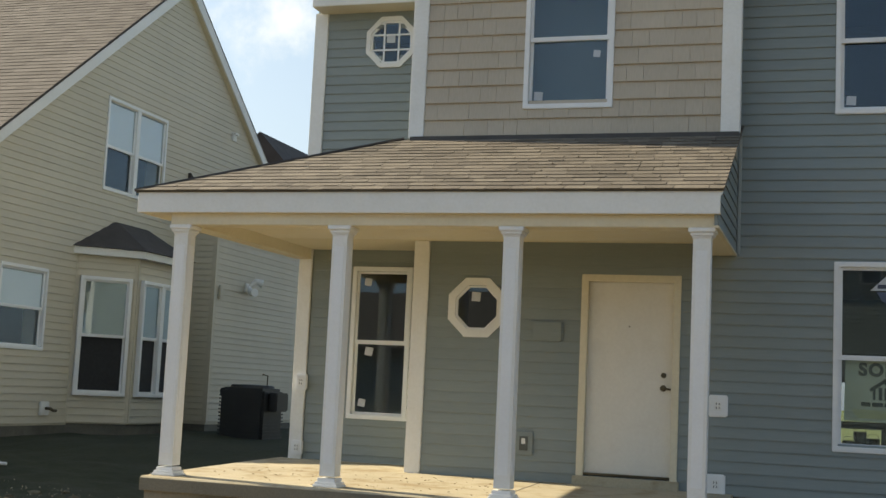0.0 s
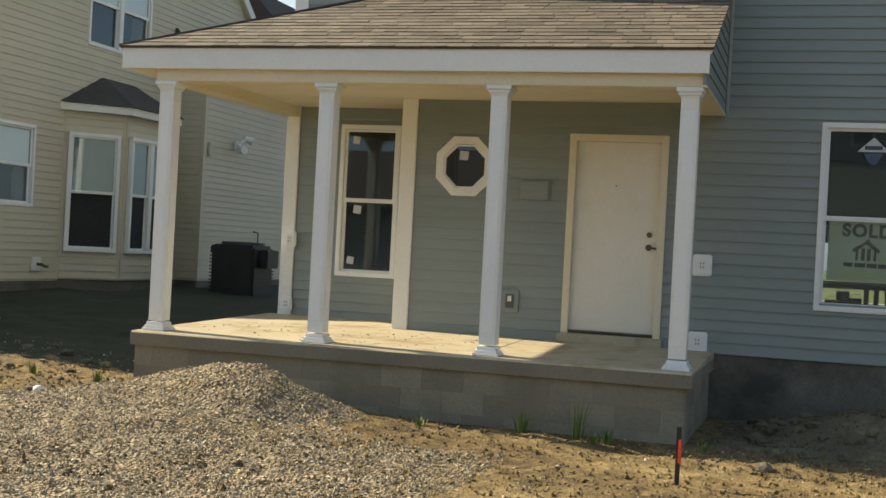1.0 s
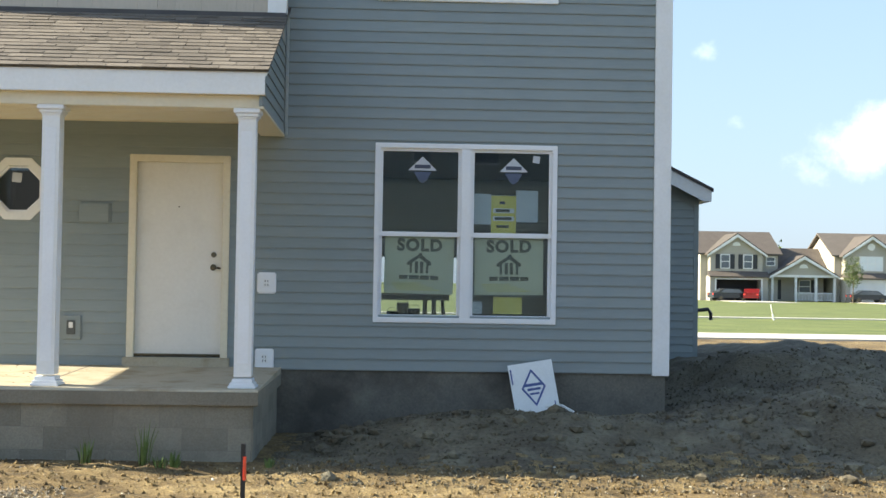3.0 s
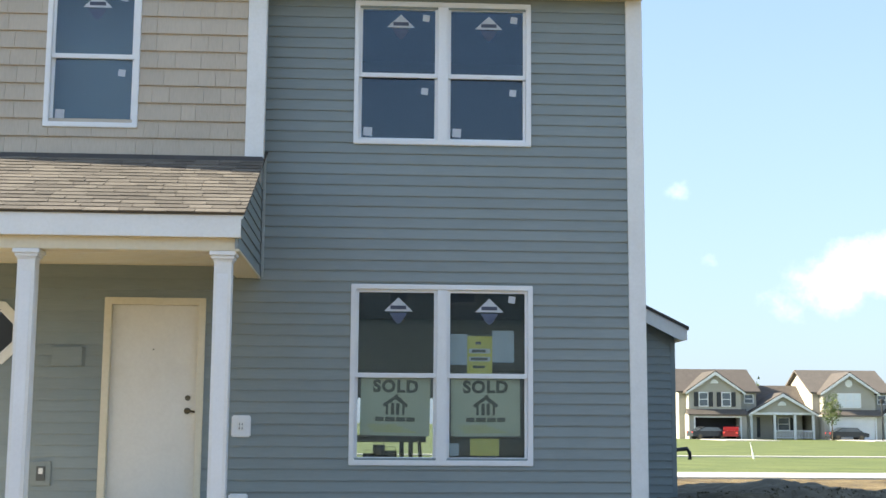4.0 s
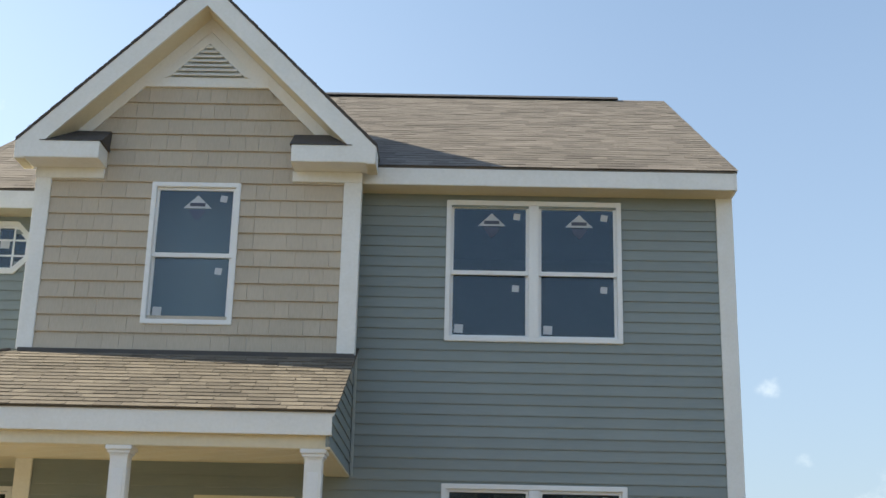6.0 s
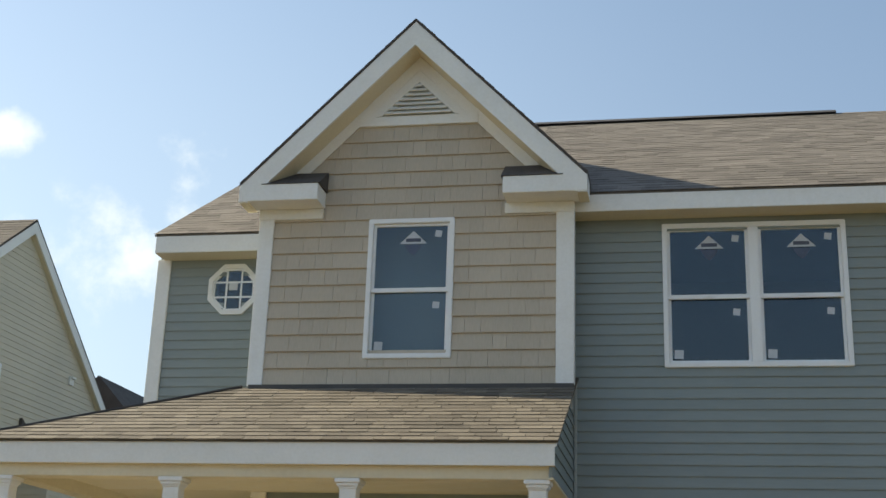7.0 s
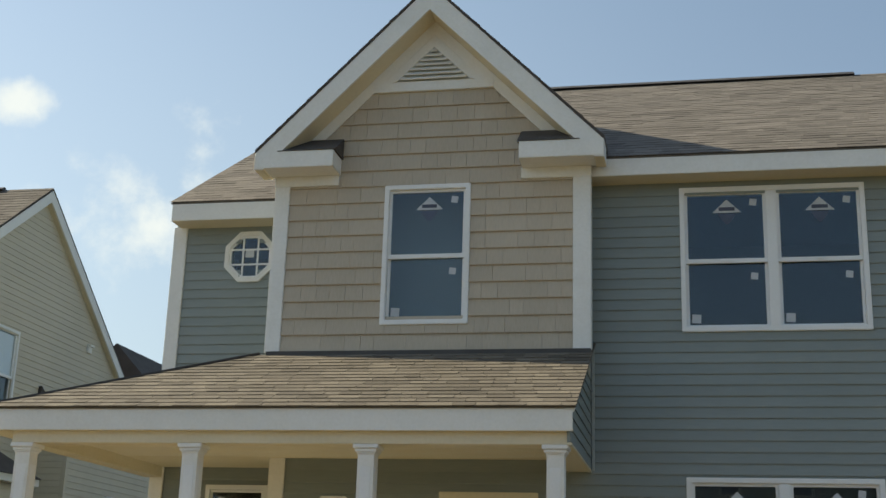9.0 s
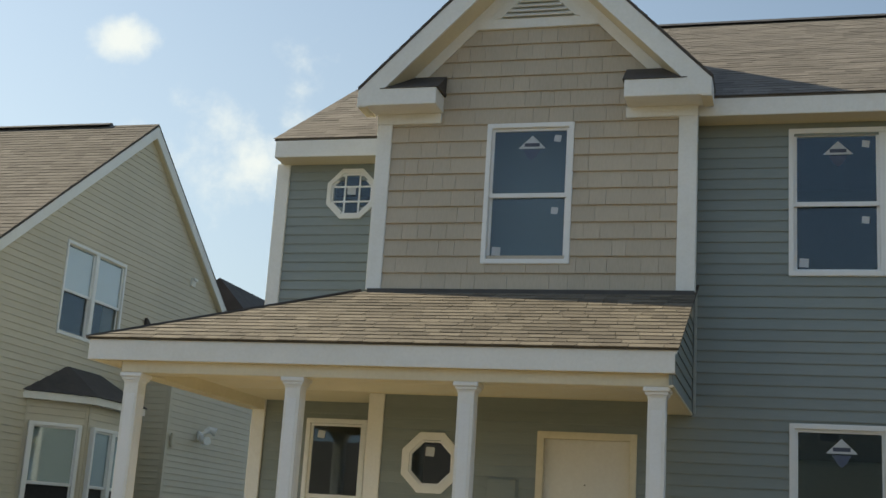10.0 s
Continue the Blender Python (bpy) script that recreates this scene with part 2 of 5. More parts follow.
    col = mix_node(nt, col, ramp_node(nt, big, [(0.3, (1 - vary,) * 3), (0.7, (1 + vary,) * 3)]), 1.0, "MULTIPLY")
    nt.links.new(col, bs.inputs["Base Color"])
    bs.inputs["Roughness"].default_value = 0.92
    bump_node(nt, bs, gran, 0.5, 0.003)
    return m


porch_shingle = shingle_material("porch_shingle", ((0.100, 0.085, 0.068), (0.138, 0.118, 0.094), (0.180, 0.155, 0.123)), 0.22)
main_shingle = shingle_material("main_shingle", ((0.108, 0.095, 0.085), (0.140, 0.124, 0.110), (0.172, 0.153, 0.136)), 0.16)
neighbour_shingle = shingle_material("neighbour_shingle", ((0.088, 0.078, 0.072), (0.114, 0.101, 0.093), (0.140, 0.125, 0.115)), 0.16)
far_shingle = shingle_material("far_shingle", ((0.10, 0.085, 0.07), (0.12, 0.10, 0.085), (0.14, 0.12, 0.10)), 0.1)


def glass_material(name, gloss=0.022, tint=(0.80, 0.83, 0.84)):
    """A window pane: a clear sheet with the sheen of double glazing."""
    m, nt, bs = nodes_of(name)
    nt.nodes.remove(bs)
    out = nt.nodes["Material Output"]
    tr, gl, mx, lw, power, add = (nt.nodes.new("ShaderNode" + n) for n in ("BsdfTransparent", "BsdfGlossy", "MixShader", "LayerWeight", "Math", "Math"))
    tr.inputs[0].default_value = (*tint, 1)
    gl.inputs["Roughness"].default_value = 0.0
    gl.inputs["Color"].default_value = (0.76, 0.89, 1.0, 1)
    lw.inputs["Blend"].default_value = 0.5
    power.operation = "POWER"          # sheen grows towards grazing sight, the same on both faces of the sheet
    power.inputs[1].default_value = 5.0
    nt.links.new(lw.outputs["Facing"], power.inputs[0])
    add.operation, add.use_clamp = "ADD", True
    add.inputs[1].default_value = 0.04 + gloss
    nt.links.new(power.outputs[0], add.inputs[0])
    nt.links.new(add.outputs[0], mx.inputs[0])
    nt.links.new(tr.outputs[0], mx.inputs[1])
    nt.links.new(gl.outputs[0], mx.inputs[2])
    nt.links.new(mx.outputs[0], out.inputs["Surface"])
    return m


glass = glass_material("glass")
clear_glass = glass_material("clear_glass", 0.022, (0.95, 0.965, 0.97))


def dirt_material():
    m, nt, bs = nodes_of("dirt")
    big, mid, fine = noise_node(nt, 0.7, 6), noise_node(nt, 5, 6, rough=0.65), noise_node(nt, 60, 4)
    col = ramp_node(nt, mix_node(nt, big, mid, 0.55), [(0.36, (0.050, 0.034, 0.016)), (0.50, (0.19, 0.132, 0.054)), (0.64, (0.37, 0.28, 0.13))])
    col = mix_node(nt, col, ramp_node(nt, fine, [(0.35, (0.6, 0.6, 0.6)), (0.68, (1.35, 1.33, 1.3))]), 1.0, "MULTIPLY")
    nt.links.new(col, bs.inputs["Base Color"])
    bs.inputs["Roughness"].default_value = 0.95
    bump_node(nt, bs, mix_node(nt, mid, fine, 0.4), 1.0, 0.06)
    return m


def gravel_material():
    m, nt, bs = nodes_of("gravel")
    vor = nt.nodes.new("ShaderNodeTexVoronoi")
    vor.inputs["Scale"].default_value = 32
    geo = nt.nodes.new("ShaderNodeNewGeometry")
    nt.links.new(geo.outputs["Position"], vor.inputs["Vector"])
    sep = nt.nodes.new("ShaderNodeSeparateColor")
    nt.links.new(vor.outputs["Color"], sep.inputs[0])
    col = ramp_node(nt, sep.outputs[0], [(0.0, (0.13, 0.10, 0.065)), (0.5, (0.24, 0.195, 0.13)), (1.0, (0.40, 0.345, 0.25))])
    col = mix_node(nt, col, ramp_node(nt, noise_node(nt, 1.5, 6), [(0.35, (0.75, 0.70, 0.6)), (0.6, (1.05, 1.02, 0.98))]), 1.0, "MULTIPLY")
    nt.links.new(col, bs.inputs["Base Color"])
    bs.inputs["Roughness"].default_value = 0.92
    bump_node(nt, bs, vor.outputs["Distance"], 1.0, 0.03)
    return m


def stone_material():
    m, nt, bs = nodes_of("stone")
    geo = nt.nodes.new("ShaderNodeNewGeometry")
    col = ramp_node(nt, geo.outputs["Random Per Island"], [(0.0, (0.19, 0.150, 0.095)), (0.5, (0.33, 0.275, 0.185)), (0.9, (0.48, 0.42, 0.31)), (1.0, (0.66, 0.62, 0.51))])
    col = mix_node(nt, col, ramp_node(nt, noise_node(nt, 50, 3), [(0.3, (0.8,) * 3), (0.7, (1.15,) * 3)]), 1.0, "MULTIPLY")
    nt.links.new(col, bs.inputs["Base Color"])
    bs.inputs["Roughness"].default_value = 0.9
    return m


# darker than the open dirt; some of the bank's shade is in this colour
shaded_soil = surface("shaded_soil", (0.064, 0.053, 0.034), (0.160, 0.136, 0.086), 0.95, 1.1, 26, 0.9, 0.03, stain=((0.25, 0.225, 0.15), 1.7, 0.65))
dirt, gravel, stone_mat = dirt_material(), gravel_material(), stone_material()

# ---- small building tools ----


def link_mesh(name, me, parent=None, m=None, label=""):
    ob = new(name, me)
    if parent is not None:
        ob.parent = parent
    if m is not None:
        ob.matrix_basis = m
    if label:
        ob["label"] = label
    return ob


def part(name, bm, material, parent, label="", m=None, smooth=False):
    """One bmesh as one mesh object under a thing or a part."""
    me = bpy.data.meshes.new(name)
    bmesh.ops.recalc_face_normals(bm, faces=bm.faces)
    bm.to_mesh(me)
    bm.free()
    me.materials.append(material)
    if smooth:
        for p in me.polygons:
            p.use_smooth = True
    return link_mesh(name, me, parent, m, label)


def thing(name, m, label, category, group="", kind=""):
    return tagged_at(new(name), m, label, category, group, kind)


def tagged_at(ob, m, label, category, group="", kind=""):
    ob.matrix_basis = m
    return tagged(ob, label, category, group, kind)


def bm_box(bm, x0, x1, y0, y1, z0, z1, bevel=0.0):
    r = bmesh.ops.create_cube(bm, size=1.0)
    for v in r["verts"]:
        v.co = Vector(((x0 + x1) / 2 + v.co.x * (x1 - x0), (y0 + y1) / 2 + v.co.y * (y1 - y0), (z0 + z1) / 2 + v.co.z * (z1 - z0)))
    if bevel:
        es = {e for v in r["verts"] for e in v.link_edges}
        bmesh.ops.bevel(bm, geom=list(es), offset=bevel, segments=2, affect="EDGES", clamp_overlap=True)
    return bm


def boxes(*dims, bevel=0.0):
    bm = bmesh.new()
    for d in dims:
        bm_box(bm, *d, bevel=bevel)
    return bm


def bm_prism(bm, outline, axis, a, b):
    """A polygon given in the two other axes, pushed from a to b along axis (0 x, 1 y, 2 z)."""
    def put(p, d):
        c = list(p)
        c.insert(axis, d)
        return bm.verts.new(c)
    lo, hi = [put(p, a) for p in outline], [put(p, b) for p in outline]
    n = len(outline)
    bm.faces.new(lo)
    bm.faces.new(hi[::-1])
    for i in range(n):
        bm.faces.new((lo[i], hi[i], hi[(i + 1) % n], lo[(i + 1) % n]))
    return bm


def prism(outline, axis, a, b):
    return bm_prism(bmesh.new(), outline, axis, a, b)


def bm_tube(bm, points, radius, sides=8):
    rings = []
    pts = [Vector(p) for p in points]
    for i, p in enumerate(pts):
        d = (pts[min(i + 1, len(pts) - 1)] - pts[max(i - 1, 0)]).normalized()
        q = d.to_track_quat("Z", "Y")
        r = radius[i] if isinstance(radius, (list, tuple)) else radius
        rings.append([bm.verts.new(p + q @ Vector((r * math.cos(2 * math.pi * k / sides), r * math.sin(2 * math.pi * k / sides), 0))) for k in range(sides)])
    for a, b in zip(rings, rings[1:]):
        for k in range(sides):
            bm.faces.new((a[k], a[(k + 1) % sides], b[(k + 1) % sides], b[k]))
    bm.faces.new(rings[0][::-1])
    bm.faces.new(rings[-1])
    return bm


def tube(points, radius, sides=8):
    return bm_tube(bmesh.new(), points, radius, sides)


def bm_slab(bm, quad, thick):
    """A sloping sheet: the corners of its top face, thickened downwards."""
    top = [bm.verts.new(p) for p in quad]
    low = [bm.verts.new(Vector(p) - Vector((0, 0, thick))) for p in quad]
    bm.faces.new(top)
    bm.faces.new(low[::-1])
    n = len(quad)
    for i in range(n):
        bm.faces.new((top[i], top[(i + 1) % n], low[(i + 1) % n], low[i]))
    return bm


def slab(quad, thick):
    return bm_slab(bmesh.new(), quad, thick)


PLANKS = {}


def plank_mesh(w, h, material, l_in=0.0, r_in=0.0, proud=0.016):
    """One lap of siding: its foot stands proud, its head runs under the next. l_in, r_in: slant of the ends."""
    key = (round(w, 3), round(h, 3), material.name, round(l_in, 3), round(r_in, 3), proud)
    if key not in PLANKS:
        top = h + 0.008
        co = []
        for x, s in ((0, 1), (w, -1)):
            k = l_in if s == 1 else -r_in
            co += [(x, 0.004, 0), (x, -proud, 0), (x, -proud - 0.001, 0.012), (x + k, -0.003, top), (x + k, 0.004, top)]
        fc = [(0, 1, 6, 5), (1, 2, 7, 6), (2, 3, 8, 7), (3, 4, 9, 8), (0, 4, 3, 2, 1), (5, 6, 7, 8, 9)]
        me = bpy.data.meshes.new("siding_plank")
        me.from_pydata(co, [], [f[::-1] for f in fc])
        me.materials.append(material)
        PLANKS[key] = me
    return PLANKS[key]


def cover(parent, x0, x1, z0, z1, pitch, material, openings=(), y=0.0, span=None, seams=None, proud=0.016):
    """Courses of siding over a wall that faces -y, left out at the openings (x0, x1, z0, z1). span: the wall's extent at a height."""
    n = max(1, round((z1 - z0) / pitch))
    for i in range(n):
        za = z0 + i * pitch
        zb = min(za + pitch, z1)
        if zb - za < 0.03:
            continue
        zm = (za + zb) / 2
        a, b, li, ri = x0, x1, 0.0, 0.0
        if span:
            (a, b), (a2, b2) = span(za), span(zb)
            li, ri = a2 - a, b - b2
            if b - a < 0.1:
                continue
        cuts = sorted((max(a, o[0]), min(b, o[1])) for o in openings if o[2] < zm < o[3] and o[0] < b and o[1] > a)
        runs, at = [], a
        for c0, c1 in cuts:
            if c0 - at > 0.03:
                runs.append((at, c0))
            at = max(at, c1)
        if b - at > 0.03:
            runs.append((at, b))
        for r0, r1 in runs:
            bits = [(r0, r1)]
            if seams:
                bits, at = [], r0
                while at < r1 - 1e-6:
                    w = seams(at, i)
                    nx = r1 if r1 - at - w < 0.07 else at + w
                    bits.append((at, nx))
                    at = nx
            for s0, s1 in bits:
                gap = 0.0032 if seams else 0.0
                me = plank_mesh(s1 - s0 - gap, zb - za, material, li if s0 == a else 0, ri if s1 == b else 0, 0.024 if seams else proud)
                link_mesh("shingle_panel" if seams else "siding_plank", me, parent, pose(s0, y, za))


def wall_with_openings(x0, x1, z0, z1, y0, y1, openings, bevel=0.0):
    """A wall or frame that stands along x, in one piece, with its openings cut through."""
    xs = sorted({round(v, 4) for v in (x0, x1, *(min(max(v, x0), x1) for o in openings for v in o[:2]))})
    zs = sorted({round(v, 4) for v in (z0, z1, *(min(max(v, z0), z1) for o in openings for v in o[2:]))})
    full = {}
    for i in range(len(xs) - 1):
        for j in range(len(zs) - 1):
            xm, zm = (xs[i] + xs[i + 1]) / 2, (zs[j] + zs[j + 1]) / 2
            full[i, j] = not any(o[0] < xm < o[1] and o[2] < zm < o[3] for o in openings)
    bm, made = bmesh.new(), {}

    def v(i, j, k):
        if (i, j, k) not in made:
            made[i, j, k] = bm.verts.new((xs[i], (y0, y1)[k], zs[j]))
        return made[i, j, k]

    for (i, j), solid in full.items():
        if not solid:
            continue
        for k in (0, 1):
            bm.faces.new((v(i, j, k), v(i + 1, j, k), v(i + 1, j + 1, k), v(i, j + 1, k)))
        for di, dj, p, q in ((-1, 0, (i, j), (i, j + 1)), (1, 0, (i + 1, j), (i + 1, j + 1)), (0, -1, (i, j), (i + 1, j)), (0, 1, (i, j + 1), (i + 1, j + 1))):
            if not full.get((i + di, j + dj), False):
                bm.faces.new((v(*p, 0), v(*q, 0), v(*q, 1), v(*p, 1)))
    bmesh.ops.recalc_face_normals(bm, faces=bm.faces)
    if bevel:
        bmesh.ops.dissolve_limit(bm, angle_limit=0.01, verts=bm.verts, edges=bm.edges)
        sharp = [e for e in bm.edges if len(e.link_faces) == 2 and e.calc_face_angle(0) > 0.5]
        bmesh.ops.bevel(bm, geom=sharp, offset=bevel, segments=2, affect="EDGES", clamp_overlap=True)
    return bm


def ring(x0, x1, z0, z1, y0, y1, left, right, low, high, bevel=0.004):
    return wall_with_openings(x0, x1, z0, z1, y0, y1, [(x0 + left, x1 - right, z0 + low, z1 - high)], bevel)


def text_mesh(body, size, x, y, z, parent, material, name="lettering", rot=90):
    cu = bpy.data.curves.new("lettering", "FONT")
    cu.body, cu.size, cu.align_x, cu.align_y, cu.extrude, cu.offset = body, size, "CENTER", "CENTER", 0.0008, size * 0.045
    cu.space_character = 1.15
    tmp = bpy.data.objects.new("lettering_curve", cu)
    scene.collection.objects.link(tmp)
    bpy.context.view_layer.update()
    me = bpy.data.meshes.new_from_object(tmp.evaluated_get(bpy.context.evaluated_depsgraph_get()))
    bpy.data.objects.remove(tmp)
    me.materials.clear()
    me.materials.append(material)
    return link_mesh(name, me, parent, pose(x, y, z, rot, 0, 0))


def sash(parent, x0, x1, z0, z1, y, rail=0.03, low=0.03, pane=glass):
    """A window sash as four rails with its pane."""
    part("sash", ring(x0, x1, z0, z1, y, y + 0.03, rail, rail, low, rail), vinyl_white, parent)
    g = part("pane", boxes((x0 + rail - 0.004, x1 - rail + 0.004, y + 0.012, y + 0.018, z0 + rail - 0.004, z1 - rail + 0.004)), pane, parent)
    g.visible_shadow = False


def brand_film(parent, x, z, y):
    """The maker's triangular peel-off film, without its lettering."""
    part("window_film", prism([(x - 0.155, z), (x + 0.155, z), (x, z + 0.15)], 1, y, y + 0.002), film_white, parent, "white triangular film label")
    part("window_film", boxes((x - 0.085, x + 0.085, y - 0.0015, y, z + 0.022, z + 0.062)), film_blue, parent, "dark bar on the film label")
    part("window_film", prism([(x - 0.095, z - 0.015), (x + 0.095, z - 0.015), (x + 0.045, z - 0.10), (x, z - 0.14), (x - 0.045, z - 0.10)], 1, y, y + 0.002), film_pale, parent, "blue film label")


def sticker(parent, x, z, y, w=0.07, tilt=8):
    bm = boxes((-w / 2, w / 2, 0, 0.002, -w / 2, w / 2))
    part("sticker", bm, film_white, parent, "small square white sticker", pose(x, y, z, 0, tilt, 0))


def double_hung(name, parent, x0, x1, z0, z1, y, units=1, casing=0.055, split=0.5, films=True, stickers=True, label="", blind=False):
    """White double-hung window, facing -y: casing, frame, two sashes a unit."""
    w = part(name, ring(x0, x1, z0, z1, y - 0.034, y + 0.05, casing, casing, casing, casing, 0.006), vinyl_white, parent, label)
    ux0, ux1, uz0, uz1 = x0 + casing, x1 - casing, z0 + casing, z1 - casing
    mull = 0.115 if units > 1 else 0.0
    wd = (ux1 - ux0 - mull * (units - 1)) / units
    zm = uz0 + (uz1 - uz0) * split
    for u in range(units):
        a = ux0 + u * (wd + mull)
        b = a + wd
        if u:
            part("mullion", boxes((a - mull, a, y - 0.03, y + 0.05, uz0, uz1), bevel=0.005), vinyl_white, w)
        sash(w, a, b, zm - 0.02, uz1, y + 0.0, low=0.05, pane=clear_glass if blind else glass)
        sash(w, a, b, uz0, zm + 0.02, y + 0.032)
        part("sash_lock", boxes(((a + b) / 2 - 0.03, (a + b) / 2 + 0.03, y - 0.012, y, zm + 0.0, zm + 0.014), bevel=0.003), vinyl_white, w)
        if films:
            brand_film(w, (a + b) / 2 + 0.02, uz1 - 0.232, y + 0.009)
        if stickers:
            sticker(w, b - 0.13, uz1 - 0.12, y + 0.009, 0.075)
            sticker(w, b - 0.14, zm - 0.16, y + 0.041, 0.075, 6)
            sticker(w, a + 0.10, uz0 + 0.10, y + 0.041, 0.095, 3)
        if blind:
            part("blind", boxes((a + 0.03, b - 0.03, y + 0.034, y + 0.04, zm + 0.03, uz1 - 0.04)), blind_mat, w, "pale drawn-down blind")
    return w


def octagon(r, cx, cz):
    return [(cx + r * math.cos(math.pi / 8 + k * math.pi / 4), cz + r * math.sin(math.pi / 8 + k * math.pi / 4)) for k in range(8)]


def octagon_ring(r_out, r_in, cx, cz, y0, y1):
    bm = bmesh.new()
    rows = [[bm.verts.new((x, y, z)) for x, z in octagon(r, cx, cz)] for r, y in ((r_out, y0), (r_out, y1), (r_in, y1), (r_in, y0))]
    for a in range(4):
        for k in range(8):
            p, q = rows[a], rows[(a + 1) % 4]
            bm.faces.new((p[k], p[(k + 1) % 8], q[(k + 1) % 8], q[k]))
    return bm


def octagon_window(parent, cx, cz, y, r_out, r_in, grid=False, label=""):
    w = part("window", octagon_ring(r_out, r_in, cx, cz, y - 0.035, y + 0.04), white_trim, parent, label)
    part("sash", octagon_ring(r_in, r_in - 0.025, cx, cz, y - 0.012, y + 0.03), vinyl_white, w)
    g = part("pane", prism(octagon(r_in - 0.02, cx, cz), 1, y + 0.004, y + 0.010), glass, w)
    g.visible_shadow = False
    if grid:
        s = r_in * 0.92
        for d in (-r_in * 0.33, r_in * 0.33):
            part("glazing_bar", boxes((cx + d - 0.011, cx + d + 0.011, y - 0.006, y + 0.003, cz - s, cz + s)), vinyl_white, w)
            part("glazing_bar", boxes((cx - s, cx + s, y - 0.0045, y + 0.0025, cz + d - 0.011, cz + d + 0.011)), vinyl_white, w)
        sticker(w, cx - 0.01, cz + 0.05, y + 0.001, 0.11, 0)
    else:
        sticker(w, cx - 0.02, cz + 0.12, y + 0.001, 0.10, 4)
    return w


def roof_courses(parent, name, material, p00, p10, p11, p01, rows, tab, kind="", joined=True, lift=0.010, seed=1):
    """Shingle tabs on the sheet p00 (eave left), p10 (eave right), p11 (top right), p01 (top left)."""
    rng = random.Random(seed)
    p00, p10, p11, p01 = (Vector(p) for p in (p00, p10, p11, p01))
    n = (p10 - p00).cross(p01 - p00).normalized()
    if n.z < 0:
        n = -n
    co, fc = [], []
    for r in range(rows):
        f0, f1 = r / rows, min(1.0, (r + 1.25) / rows)
        L0, R0, L1, R1 = p00.lerp(p01, f0), p10.lerp(p11, f0), p00.lerp(p01, f1), p10.lerp(p11, f1)
        e = (R0 - L0)
        length = e.length
        if length < 0.05:
            continue
        e.normalize()
        sl, sr = (L1 - L0).dot(e), (R1 - L0).dot(e)
        up = (L1 - L0) - e * sl
        at = -rng.random() * tab
        while at < length:
            w = tab * rng.choice((0.6, 0.85, 1.0, 1.0, 1.25))
            a, b = max(at, 0.0), min(at + w, length)
            at += w
            if b - a < 0.015:
                continue
            a2, b2 = max(a, sl), min(b, sr)
            if b2 - a2 < 0.005:
                a2 = b2 = min(max((a + b) / 2, sl), sr)
            g = 0.004 if not joined else 0.002
            drop = rng.uniform(-0.006, 0.006)
            t = lift + rng.uniform(-0.002, 0.003)
            q = [L0 + e * (a + g) - up * drop, L0 + e * (b - g) - up * drop, L0 + e * b2 + up, L0 + e * a2 + up]
            hi = [q[0] + n * t, q[1] + n * t, q[2] + n * 0.002, q[3] + n * 0.002]
            pts = [q[0], q[1], *hi]
            quads = [(2, 3, 4, 5), (0, 1, 3, 2), (0, 2, 5), (1, 4, 3)]
            if joined:
                k = len(co)
                co += pts
                fc += [tuple(k + i for i in f) for f in quads]
            else:
                o = pts[0].copy()
                me = bpy.data.meshes.new(name)
                me.from_pydata([p - o for p in pts], [], quads)
                me.materials.append(material)
                link_mesh(name, me, parent, Matrix.Translation(o))
    if joined:
        me = bpy.data.meshes.new(name)
        me.from_pydata(co, [], fc)
        me.materials.append(material)
        ob = link_mesh(name, me, parent)
        ob["kind"] = "stuff"
        return ob

# ---- ground ----


def smooth(v, a, b):
    t = min(1.0, max(0.0, (v - a) / (b - a)))
    return t * t * (3 - 2 * t)


def mound(x, y):
    """The gravel heap in front of the porch and its spread to the street side."""
    wide = 0.80 if x > -2.4 else 1.15
    h = 0.40 * math.exp(-((x + 2.4) / wide) ** 2 - ((y + 2.95) / 0.62) ** 2)
    h += 0.15 * math.exp(-((x + 3.2) / 1.5) ** 2 - ((y + 4.0) / 1.2) ** 2)
    return h


def ground_z(x, y):
    z = mound(x, y)
    bank = smooth(x, 1.7, 3.4) * smooth(y, -2.6, -1.0) * (1 - smooth(y, 7, 16)) * (1 - smooth(x, 14, 24))
    z += 0.24 * bank + 0.10 * bank * math.exp(-((y + 1.25) / 0.45) ** 2)
    z += 0.08 * smooth(-x, 3.2, 4.2) * smooth(y, -3.2, -1.5)
    z += 0.50 * smooth(-x, 4.6, 8.5) * smooth(y, -2.5, 3.5)
    z += 0.40 * smooth(-x, 3.7, 4.8) * smooth(y, 0.5, 6.0) * (1 - smooth(-x, 4.8, 8.5) * 0.9)
    spoil = smooth(x, 5.7, 7.2) * smooth(y, -2.2, 0.5) * (1 - smooth(y, 7, 11)) * (1 - smooth(x, 10, 14))
    z += spoil * (0.16 + 0.26 * smooth(y, 0.5, 3.5) + 0.22 * noise.noise((x * 0.6, y * 0.5, 4.4)))
    near = math.exp(-(max(0.0, abs(y + 3) - 5) / 8) ** 2) * math.exp(-(max(0.0, abs(x) - 9) / 8) ** 2)
    rough = 0.055 + 0.09 * smooth(x, 4.5, 6.5) * smooth(y, -3, -1)
    rough *= 0.35 + 0.65 * smooth(abs(x + 1.2), 2.4, 3.4) if -2.3 < y < 0 else 1.0
    z += near * rough * (noise.noise((x * 0.9, y * 0.9, 3.1)) + 0.6 * noise.noise((x * 2.7, y * 2.7, 7.7)) + 0.5 * noise.noise((x * 7, y * 7, 1.3)))
    return z


